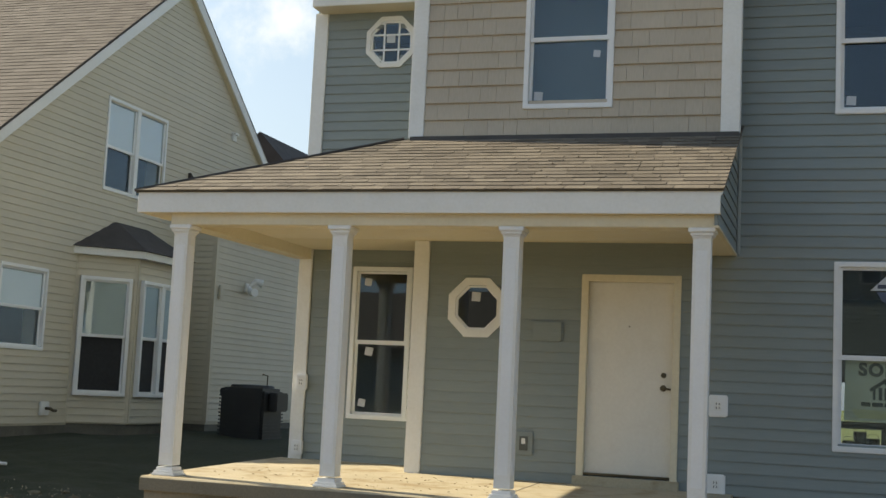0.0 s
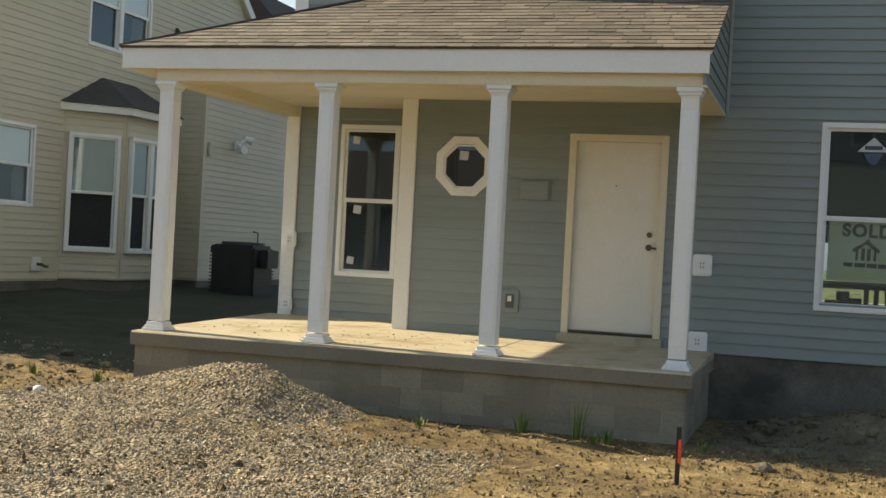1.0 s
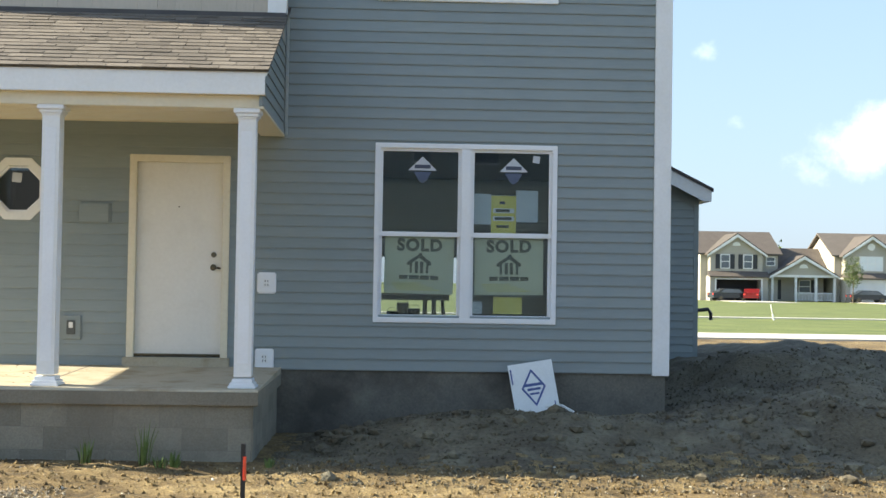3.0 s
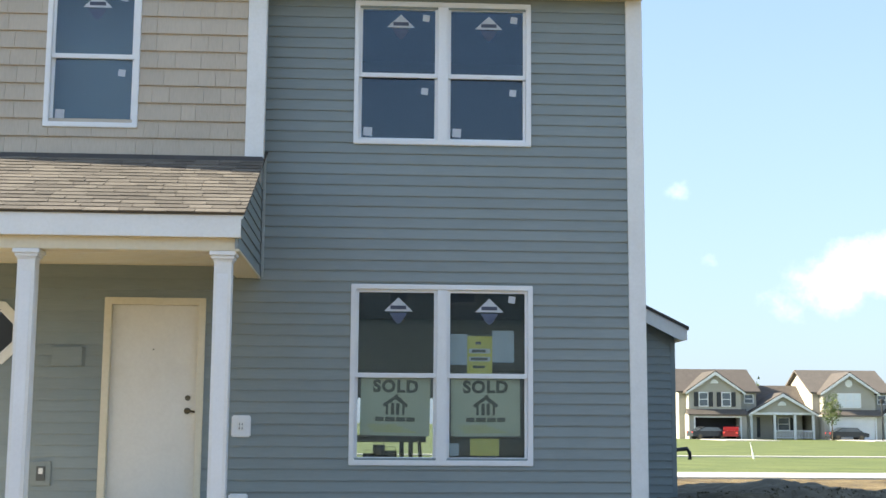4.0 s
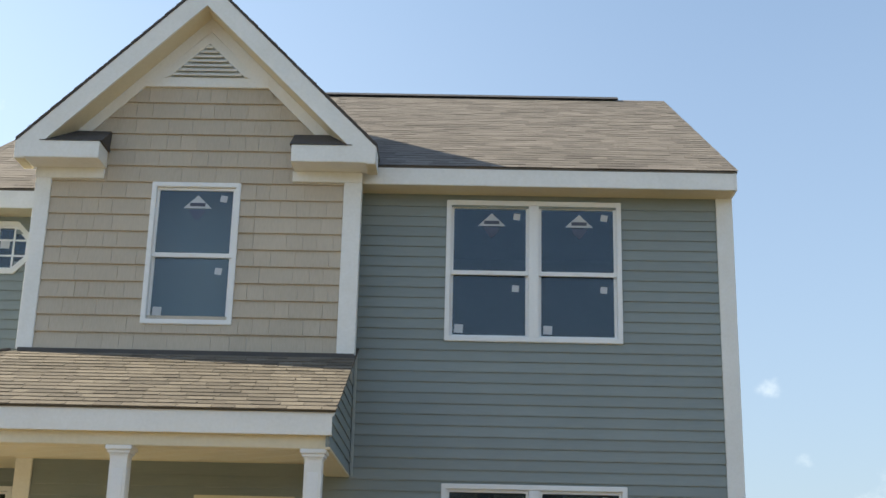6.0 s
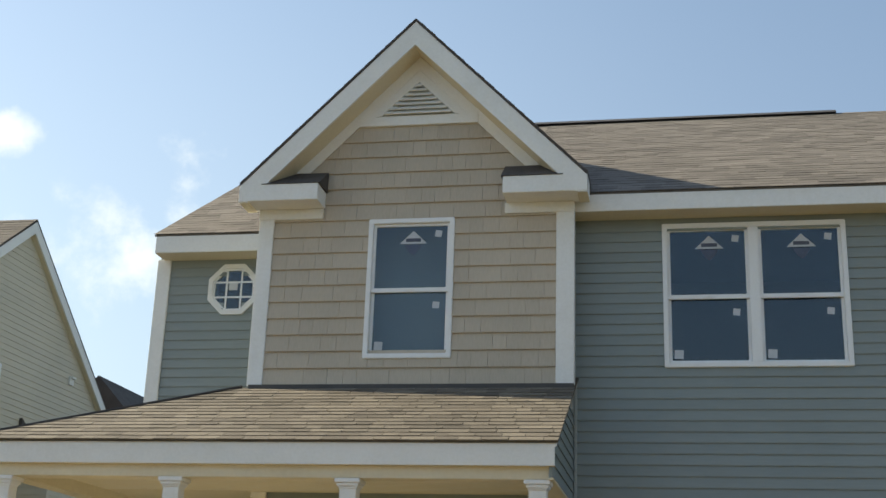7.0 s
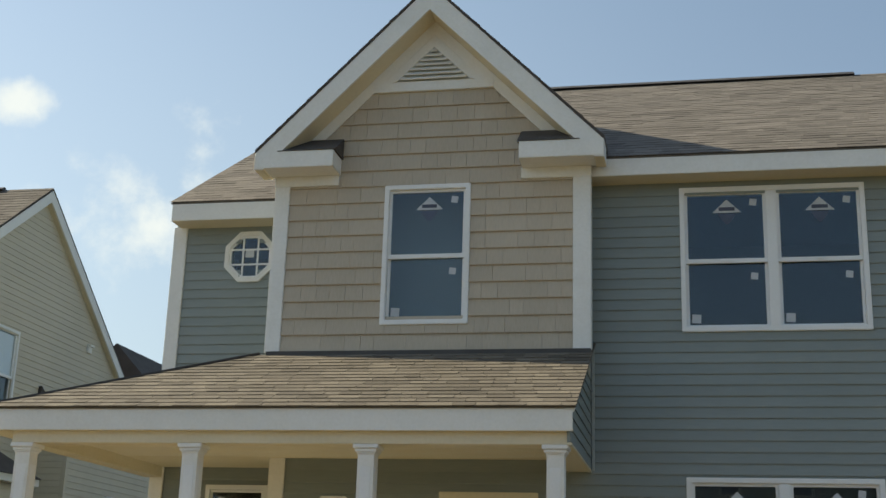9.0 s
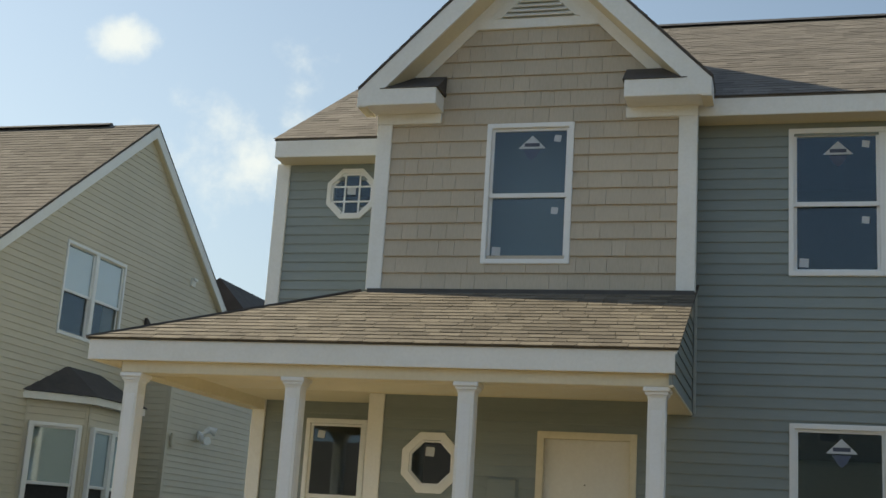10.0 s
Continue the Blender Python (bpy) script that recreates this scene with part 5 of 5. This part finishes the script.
part("wheel", tube([(-0.42, -0.05, 0.22), (-0.42, 0.05, 0.22)], 0.20, 18), black_plastic, wb)


def weed(x, y, h, seed, lean=0.4):
    rng = random.Random(seed)
    z = ground_z(x, y)
    co, fc = [], []
    for _ in range(26):
        a, r, l = rng.uniform(0, 6.28), rng.uniform(0, 0.06), h * rng.uniform(0.4, 1.0)
        bx, by = r * math.cos(a), r * math.sin(a)
        dx, dy, w = math.cos(a) * l * lean * rng.random(), math.sin(a) * l * lean * rng.random(), rng.uniform(0.004, 0.009)
        px, py = -math.sin(a) * w, math.cos(a) * w
        k = len(co)
        co += [(bx - px, by - py, 0), (bx + px, by + py, 0), (bx + dx * 0.4 + px, by + dy * 0.4 + py, l * 0.6), (bx + dx * 0.4 - px, by + dy * 0.4 - py, l * 0.6), (bx + dx, by + dy, l)]
        fc += [(k, k + 1, k + 2, k + 3), (k + 3, k + 2, k + 4)]
    me = bpy.data.meshes.new("weed")
    me.from_pydata(co, [], fc)
    me.materials.append(weed_mat)
    tagged(link_mesh("weed", me, None, pose(x, y, z - 0.01)), "green weed tuft growing at the porch foot", "weed", "weeds", "stuff")


for k, (x, y, h) in enumerate(((0.60, -2.42, 0.42), (0.78, -2.6, 0.12), (0.86, -2.5, 0.17), (-0.75, -2.75, 0.10), (0.1, -2.42, 0.26), 
                               (-4.4, -2.1, 0.12), (-5.3, -1.9, 0.15), (-6.1, -1.6, 0.14), (1.7, -2.5, 0.10), (0.9, -2.5, 0.13))):
    weed(x, y, h, 60 + k)

# dry mud flakes on the porch slab
def build_mud():
    rng = random.Random(8)
    bm = bmesh.new()
    for _ in range(150):
        x, y = rng.uniform(-3.6, -0.3), rng.choice((rng.gauss(-1.2, 0.35), rng.uniform(-2.0, -0.4)))
        s = rng.uniform(0.004, 0.016)
        r = bmesh.ops.create_icosphere(bm, subdivisions=1, radius=s)
        for v in r["verts"]:
            v.co *= rng.uniform(0.6, 1.3)
            v.co.z *= 0.25
            v.co += Vector((x, y, 0.675 + y * 0.021 + 0.003))
    tagged(part("mud_flakes", bm, dirt, None), "dry mud crumbs trodden over the porch slab", "mud", kind="stuff")


build_mud()
# tools inside the room, seen through the glass
tr = thing("saw_horse", pose(2.95, 5.2, 0.78), "dark folding work stand inside the room", "work stand")
part("beam", boxes((-0.6, 0.6, -0.05, 0.05, 0.55, 0.65)), black_plastic, tr)
for sx in (-0.5, 0.5):
    for sy in (-1, 1):
        part("leg", tube([(sx, 0.03 * sy, 0.58), (sx * 1.1, 0.28 * sy, 0.0)], 0.025, 6), black_plastic, tr)

for px in (3.22, 3.36):
    ps = thing("stair_post", pose(px, 6.2, 0.78), "dark newel post inside the room", "post", "newel posts")
    part("post", boxes((-0.035, 0.035, -0.035, 0.035, 0.0, 1.1), bevel=0.004), black_plastic, ps)
for bx, by, bh in ((2.72, 4.2, 0.40), (2.86, 4.3, 0.52), (3.02, 4.2, 0.44)):
    bk = thing("bucket", pose(bx, by, 0.78), "dark plastic bucket inside the room", "bucket", "buckets")
    part("pail", tube([(0, 0, 0), (0, 0, bh), (0, 0, bh + 0.01)], [0.07, 0.085, 0.075], 12), black_plastic, bk)
    part("handle", tube([(-0.085, 0, bh - 0.02), (-0.05, 0, bh + 0.06), (0.05, 0, bh + 0.06), (0.085, 0, bh - 0.02)], 0.004, 5), metal_dark, bk)

# ---- distance on the right ----
tagged(part("sidewalk", boxes((-60, 120, 24.6, 28.6, -0.2, 0.05)), sidewalk_mat, None), "pale concrete sidewalk beyond the plots", "sidewalk", kind="structure")
tagged(part("path", boxes((-60, 120, 50, 51.4, -0.2, 0.05)), sidewalk_mat, None), "narrow pale path across the grass", "path", kind="structure")
tagged(part("road", boxes((-200, 200, -26, -18, -0.2, 0.03)), asphalt, None), "asphalt street in front of the plots", "road", kind="structure")


def far_window(parent, x0, x1, z0, z1, y, shutters=False, cols=1):
    w = part("window", boxes((x0, x1, y - 0.08, y, z0, z1)), white_trim, parent, "white framed window")
    wd = (x1 - x0 - 0.12) / cols
    for c in range(cols):
        for a, b in ((z0 + 0.1, (z0 + z1) / 2 - 0.04), ((z0 + z1) / 2 + 0.04, z1 - 0.1)):
            part("pane", boxes((x0 + 0.1 + c * wd, x0 + 0.02 + (c + 1) * wd, y - 0.10, y - 0.08, a, b)), blind_mat if cols > 1 else far_pane, w)
    if shutters:
        for sx in (x0 - 0.5, x1 + 0.06):
            part("shutter", boxes((sx, sx + 0.44, y - 0.07, y, z0, z1), bevel=0.01), shutter_mat, parent, "black shutter")
    return w


far_pane = surface("far_pane", (0.10, 0.12, 0.14), (0.16, 0.18, 0.20), 0.1, 1, 5, 0.0)


def gable_roof(parent, x0, x1, y0, y1, z0, rise, axis, mat, over=0.4, thick=0.18):
    """Two sheets with the ridge along axis 'x' or 'y', with white edges."""
    if axis == "x":
        ym = (y0 + y1) / 2
        part("roof", bm_prism(bmesh.new(), [(y0 - over, z0 - over * rise / (ym - y0)), (ym, z0 + rise), (y1 + over, z0 - over * rise / (ym - y0)), (y1 + over, z0 - over * rise / (ym - y0) + thick), (ym, z0 + rise + thick), (y0 - over, z0 - over * rise / (ym - y0) + thick)], 0, x0 - over, x1 + over), mat, parent)
    else:
        xm = (x0 + x1) / 2
        k = over * rise / (xm - x0)
        out = [(x0 - over, z0 - k), (xm, z0 + rise), (x1 + over, z0 - k), (x1 + over, z0 - k + thick), (xm, z0 + rise + thick), (x0 - over, z0 - k + thick)]
        part("roof", bm_prism(bmesh.new(), out, 1, y0 - over, y1), mat, parent)
        t = 0.55
        out = [(x0 - over, z0 - k - t * 0.3), (xm, z0 + rise - t * 0.5), (x1 + over, z0 - k - t * 0.3), (x1 + over, z0 - k + 0.06), (xm, z0 + rise + 0.06), (x0 - over, z0 - k + 0.06)]
        part("rake_board", bm_prism(bmesh.new(), out, 1, y0 - over - 0.05, y0 - over), white_trim, parent, "white rake board")


def far_house(x, y, s, name_label, open_garage, wall_mat, side_mat, twin):
    h = thing("far_house", pose(x, y, 0) @ Matrix.Scale(s, 4), name_label, "house", "houses across the grass")
    # main block
    part("wall", boxes((0, 8.2, 0.0, 9, 0, 5.0)), wall_mat, h)
    part("wall", bm_prism(bmesh.new(), [(0, 5.0), (4.5, 7.1), (9, 5.0)], 0, 0, 8.2), side_mat, h)
    part("wall", boxes((-0.05, 0.0, 0, 9, 0, 5.05)), side_mat, h, "pale sunlit end wall")
    gable_roof(h, 0, 8.2, 0, 9, 5.0, 2.3, "x", far_shingle)
    # front gable over the garage
    part("wall", boxes((0.7, 6.2, -1.2, 0.0, 2.9, 5.0)), wall_mat, h)
    part("wall", bm_prism(bmesh.new(), [(0.7, 5.0), (3.45, 6.9), (6.2, 5.0)], 1, -1.2, 0.5), wall_mat, h)
    gable_roof(h, 0.7, 6.2, -1.2, 4.0, 5.0, 1.9, "y", far_shingle)
    part("vent", bm_prism(bmesh.new(), [(3.45 + 0.42 * math.cos(a * math.pi / 6), 5.75 + 0.42 * math.sin(a * math.pi / 6)) for a in range(7)] if not twin else octagon(0.4, 3.45, 5.85), 1, -1.26, -1.2), white_trim, h)
    if twin:
        far_window(h, 2.2, 4.7, 3.3, 5.0 - 0.15, -1.2, cols=3)
    else:
        far_window(h, 1.75, 2.75, 3.35, 4.85, -1.2, True)
        far_window(h, 4.15, 5.15, 3.35, 4.85, -1.2, True)
    # garage with its pent roof
    for d in ((0.55, 1.2, -1.8, 0, 0, 2.6), (5.9, 6.6, -1.8, 0, 0, 2.6), (1.2, 5.9, -1.8, 0, 2.25, 2.6)):
        part("wall", boxes(d), wall_mat, h)
    part("pent_roof", bm_prism(bmesh.new(), [(-2.2, 2.55), (-1.2, 3.1), (-1.2, 2.6), (-2.2, 2.45)], 0, 0.4, 6.7), far_shingle, h)
    for d in ((1.05, 1.2, -1.86, -1.8, 0, 2.35), (5.9, 6.05, -1.86, -1.8, 0, 2.35), (1.2, 5.9, -1.86, -1.8, 2.22, 2.38)):
        part("garage_frame", boxes(d), white_trim, h)
    if open_garage:
        # shallow sheet and ceiling, coloured near black for the garage's inner shade
        part("garage_inside", boxes((1.2, 5.9, -0.3, -0.1, 0, 2.25)), room_shade, h, "near-black sheet standing for the shade in the open garage")
        part("garage_ceiling", boxes((1.2, 5.9, -1.78, -0.1, 2.22, 2.25)), room_shade, h)
    else:
        g = part("garage_door", boxes((1.2, 5.9, -1.7, -1.6, 0, 2.25)), white_trim, h, "closed white garage door")
        for k in range(1, 4):
            part("panel_joint", boxes((1.2, 5.9, -1.708, -1.70, k * 0.56 - 0.02, k * 0.56 + 0.01)), blind_mat, g)
    # link with a small window and porch with its own gable
    part("wall", boxes((8.2, 13.6, 1.5, 9, 0, 3.0)), wall_mat, h)
    gable_roof(h, 8.0, 13.9, 1.5, 9, 3.0, 2.6, "x", far_shingle)
    far_window(h, 6.9, 7.9, 3.7, 4.7, 0.0)
    part("porch_gable", bm_prism(bmesh.new(), [(7.3, 2.75), (10.7, 4.65), (14.0, 2.75)], 1, -0.9, 3.0), wall_mat, h, "low porch gable")
    gable_roof(h, 7.3, 14.0, -0.9, 3.0, 2.75, 1.95, "y", far_shingle)
    part("porch_beam", boxes((7.2, 14.1, -0.95, -0.75, 2.55, 2.8)), white_trim, h)
    part("gable_vent", bm_prism(bmesh.new(), [(10.65 + 0.45 * math.cos(a * math.pi / 6), 3.5 + 0.45 * math.sin(a * math.pi / 6)) for a in range(7)], 1, -0.98, -0.9), white_trim, h)
    for px in (7.35, 9.85, 12.0, 13.95):
        part("porch_post", boxes((px - 0.12, px + 0.12, -0.95, -0.71, 0, 2.6)), white_trim, h)
    part("porch_door", boxes((8.1, 9.0, 1.40, 1.5, 0.2, 2.3)), shutter_mat, h, "dark front door")
    far_window(h, 10.9, 12.2, 0.9, 2.3, 1.5, True)
    rl = part("porch_rail", boxes((9.85, 13.95, -0.88, -0.80, 0.85, 0.95), (9.85, 13.95, -0.88, -0.80, 0.15, 0.22)), white_trim, h, "white porch railing")
    for k in range(26):
        part("baluster", boxes((9.95 + k * 0.155, 10.0 + k * 0.155, -0.86, -0.82, 0.2, 0.88)), white_trim, rl)
    part("driveway", boxes((0.9, 6.2, -14, -1.8, -0.1, 0.05)), sidewalk_mat, h)
    return h


far_house(38.2, 131, 1.1, "distant grey two-storey house with an open garage", True, far_grey, siding_cream, False)
far_house(53.9, 131, 1.1, "distant grey two-storey house with a closed white garage", False, far_grey, siding_cream, True)


def car(x, y, rz, paint, label):
    c = thing("car", pose(x, y, 0.0, 0, 0, rz), label, "car", "parked cars")
    body = [(-2.2, 0.35), (2.2, 0.35), (2.25, 0.75), (1.5, 0.92), (0.9, 1.38), (-0.8, 1.42), (-1.6, 0.98), (-2.2, 0.9)]
    b = part("body", bm_prism(bmesh.new(), body, 1, -0.85, 0.85), paint, c)
    for s in (-1, 1):
        part("window", bm_prism(bmesh.new(), [(-1.45, 0.95), (1.35, 0.95), (0.85, 1.32), (-0.75, 1.35)], 1, s * 0.85 - 0.01, s * 0.85 + 0.01), far_pane, c)
        for wx in (-1.35, 1.35):
            w = part("wheel", tube([(wx, s * 0.70, 0.33), (wx, s * 0.88, 0.33)], 0.33, 16), black_plastic, c)
            part("rim", tube([(wx, s * 0.86, 0.33), (wx, s * 0.90, 0.33)], 0.2, 12), metal_dark, w)
    part("windscreen", slab([(1.55, -0.72, 0.95), (1.55, 0.72, 0.95), (0.95, 0.66, 1.38), (0.95, -0.66, 1.38)], 0.02), far_pane, c)
    for s in (-1, 1):
        part("tail_light", boxes((-2.23, -2.19, s * 0.7 - 0.12, s * 0.7 + 0.12, 0.68, 0.86)), red_paint, c)
    return c


car(43.4, 128.0, 70, car_red_shaded, "red car parked before the open garage")
car(40.5, 127.3, 10, car_dark, "dark car parked on the drive")
car(56.4, 127.3, 0, car_dark, "dark car parked on the drive")


def tree(x, y, h, spread, seed, trunk_r=0.08, label="young leafy street tree"):
    rng = random.Random(seed)
    t = thing("tree", pose(x, y, 0), label, "tree")
    bm = tube([(0, 0, 0), (0.03, 0.02, h * 0.4), (0, 0, h * 0.85)], [trunk_r, trunk_r * 0.8, trunk_r * 0.3], 8)
    for k in range(7):
        a, z = rng.uniform(0, 6.28), h * rng.uniform(0.35, 0.7)
        bm_tube(bm, [(0, 0, z), (math.cos(a) * spread * 0.4, math.sin(a) * spread * 0.4, z + h * 0.12), (math.cos(a) * spread * 0.75, math.sin(a) * spread * 0.75, z + h * 0.2)], [trunk_r * 0.4, trunk_r * 0.25, trunk_r * 0.1], 5)
    part("trunk", bm, bark_mat, t)
    co, fc = [], []
    for _ in range(900):
        v = Vector((rng.gauss(0, 1), rng.gauss(0, 1), rng.gauss(0, 1))).normalized() * rng.random() ** 0.4
        p = Vector((v.x * spread, v.y * spread, h * 0.66 + v.z * h * 0.34)) * (1 + 0.18 * noise.noise(v * 3))
        s = rng.uniform(0.06, 0.15) * max(1.0, spread / 1.2)
        q = Euler((rng.uniform(0, 6), rng.uniform(0, 6), rng.uniform(0, 6))).to_matrix()
        k = len(co)
        co += [p + q @ Vector(c) * s for c in ((-1, 0, 0), (0, -0.5, 0.1), (1, 0, 0), (0, 0.5, 0.1))]
        fc.append((k, k + 1, k + 2, k + 3))
    me = bpy.data.meshes.new("crown")
    me.from_pydata(co, [], fc)
    me.materials.append(leaf_mat)
    link_mesh("crown", me, t)


tree(52.75, 122, 5.0, 1.1, 5)
for k, (x, y, h) in enumerate(((51.7, 150, 7.4), (38.3, 152, 8.2), (35.7, 150, 7.0), (49.2, 156, 7.0))):
    tree(x, y, h, 3.0, 70 + k, 0.25, "dense dark tree behind the far houses")
for k, (x, y) in enumerate(((34.2, 76.0), (46.2, 78.0))):
    tg = thing("tree_stake", pose(x * 0.62, y * 0.62, 0, 0, -12, 0), "thin leaning white stake in the grass", "stake", "lawn stakes")
    part("stake", tube([(0, 0, 0), (0, 0, 0.8)], 0.025, 6), white_trim, tg)
    part("guard", tube([(0, 0, 0), (0, 0, 0.3)], 0.05, 8), white_trim, tg)
lp = thing("street_lamp", pose(57.95, 121, 0), "black post lamp on the far lawn", "street lamp")
part("pole", tube([(0, 0, 0), (0, 0, 3.9)], [0.09, 0.06], 8), black_plastic, lp)
part("lantern", tube([(0, 0, 3.9), (0, 0, 4.1), (0, 0, 4.45), (0, 0, 4.6)], [0.08, 0.2, 0.24, 0.03], 8), black_plastic, lp)

# ---- house across the street, seen mirrored in the glass ----


def opposite(x, width, height, rise, label, wins):
    """A house across the street: its long front faces our windows."""
    op = thing("opposite_house", pose(x, -33, 0, 0, 0, 180), label, "house", "houses across the street")
    ow = part("wall", boxes((0, width, 0.0, 0.3, 0, height)), opposite_siding, op)
    part("roof", slab([(-0.5, -0.5, height - 0.1), (width + 0.5, -0.5, height - 0.1), (width + 0.5, 5.5, height + rise), (-0.5, 5.5, height + rise)], 0.2), far_shingle, op)
    part("roof", slab([(-0.5, 5.5, height + rise), (width + 0.5, 5.5, height + rise), (width + 0.5, 11.5, height - 0.1), (-0.5, 11.5, height - 0.1)], 0.2), far_shingle, op)
    part("wall", boxes((0, width, 10.7, 11.0, 0, height)), opposite_siding, op)
    cover(ow, 0, width, 0.3, height - 0.1, 0.155, opposite_siding, [(a, b, c, d) for a, b, c, d in wins], proud=0.035)
    for a, b, c, d in wins:
        far_window(op, a, b, c, d, 0.0)


opposite(13.0, 15.0, 7.6, 2.0, "pale-sided two-storey house across the street", [(6.4, 7.5, 5.95, 7.3), (8.9, 9.7, 5.95, 7.3), (10.9, 12.0, 5.95, 7.3), (2.0, 3.2, 5.95, 7.3), (1.5, 3.0, 0.9, 2.4)])
opposite(-8.5, 15.0, 3.3, 2.6, "pale-sided low house across the street", [(2.0, 3.2, 0.9, 2.4), (9.0, 10.2, 0.9, 2.4)])
tree(-5.3, -34, 6.5, 2.2, 91, 0.16, "leafy tree between the houses across the street")

# ---- siding, blocks and shingles, piece by piece ----
ZC = 0.652
cover(wall_front, -1.81, 5.508, ZC, 6.295, PITCH, siding_grey,
      [(DOOR[0] - 0.07, DOOR[1] + 0.07, 0, DOOR[3] + 0.07), (LOW_WIN[0] + 0.01, LOW_WIN[1] - 0.01, LOW_WIN[2] + 0.03, LOW_WIN[3] - 0.03), (UP_WIN[0] + 0.01, UP_WIN[1] - 0.01, UP_WIN[2] + 0.03, UP_WIN[3] - 0.03),
       (OCT[0] - 0.26, OCT[0] + 0.26, OCT[1] - 0.26, OCT[1] + 0.26), (-2.0, 1.515, 3.15, 6.35)])
cover(wall_left, -3.62, -1.89, ZC, 6.25, PITCH, siding_grey,
      [(PORCH_WIN[0] + 0.01, PORCH_WIN[1] - 0.01, PORCH_WIN[2] + 0.03, PORCH_WIN[3] - 0.03), *octagon_gaps(*UOCT), (-3.8, -1.8, 3.26, 3.75)], y=YL)


def shake_seams(x, row):
    return (0.15, 0.27, 0.46, 0.20, 0.36, 0.18)[int(abs(math.sin(row * 12.9 + x * 7.3)) * 5.99)]


def bay_span(z):
    d = 8.09 - z
    return (max(-1.832, AX - d), min(1.382, AX + d))


cover(wall_bay, -1.832, 1.382, 4.1685, 7.375, 0.1885, siding_beige, [(BEIGE_WIN[0] + 0.01, BEIGE_WIN[1] - 0.01, BEIGE_WIN[2] + 0.03, BEIGE_WIN[3] - 0.03)], y=YB, span=bay_span, seams=shake_seams)
cover(nb_face, 0.3, 15.2, 0.78, 8.8, 0.1143, siding_cream, [(o[0] + 0.01, o[1] - 0.01, o[2] + 0.03, o[3] - 0.03) for o in NB_WINS] + [(bx0, bx1, 0.7, 3.6), (8.10, 15.2, 0.7, 4.8)], span=nb_span)


def wing_span(z):
    return (5.66, min(7.145, 7.145 - max(0.0, (z - 2.75) / 0.6)))


cover(wing_wall, 5.66, 7.145, 0.5, 3.4, PITCH, siding_grey, y=5.0, span=wing_span)

BLOCKS = {}


def lay_blocks(x0, x1, z0, rows, m, length=0.40, height=0.20):
    for r in range(rows):
        at = x0 - (length / 2 if r % 2 else 0.0)
        while at < x1 - 0.02:
            a, b = max(at, x0), min(at + length, x1)
            at += length
            w = round(b - a - 0.004, 3)
            if w < 0.03:
                continue
            if w not in BLOCKS:
                me = bpy.data.meshes.new("block")
                bm = boxes((0, w, -0.003, 0.01, 0, height - 0.004), bevel=0.0015)
                bmesh.ops.recalc_face_normals(bm, faces=bm.faces)
                bm.to_mesh(me)
                bm.free()
                me.materials.append(block_mat)
                BLOCKS[w] = me
            link_mesh("block", BLOCKS[w], base, m @ pose(a, 0, z0 + r * height))


lay_blocks(0, PX1 - PX0, -0.31, 4, pose(PX0, PY0 + 0.012, 0))
lay_blocks(0, -PY0, -0.31, 4, pose(PX1 - 0.012, PY0, 0, 0, 0, 90))

roof_courses(porch_roof, "shingle", porch_shingle, (-4.25, -2.262, FZ1 + 0.010), (1.595, -2.262, FZ1 + 0.010), (1.595, YB - 0.03, roof_z(YB - 0.03)), (-2.06, YB - 0.03, roof_z(YB - 0.03)), 16, 0.25, joined=False, lift=0.010, seed=2)
roof_courses(porch_roof, "shingle", porch_shingle, (1.50, YB - 0.03, roof_z(YB - 0.03)), (1.595, YB - 0.03, roof_z(YB - 0.03)), (1.595, 0.0, roof_z(0)), (1.50, 0.0, roof_z(0)), 3, 0.3, joined=False, lift=0.011, seed=3)
roof_courses(house, "roof_shingle", main_shingle, (AX + 1.0, EY - 0.015, EZ + 0.002), (5.71, EY - 0.015, EZ + 0.002), (5.71, RY, RZ + 0.002), (AX + 1.0, RY, RZ + 0.002), 38, 0.30, seed=7, lift=0.005)
roof_courses(house, "roof_shingle", main_shingle, (-3.73, 0.585, EZ - 0.028), (-1.2, 0.585, EZ - 0.028), (-1.2, 5.30, RZ + 0.002), (-3.73, 5.30, RZ + 0.002), 38, 0.30, seed=8, lift=0.005)
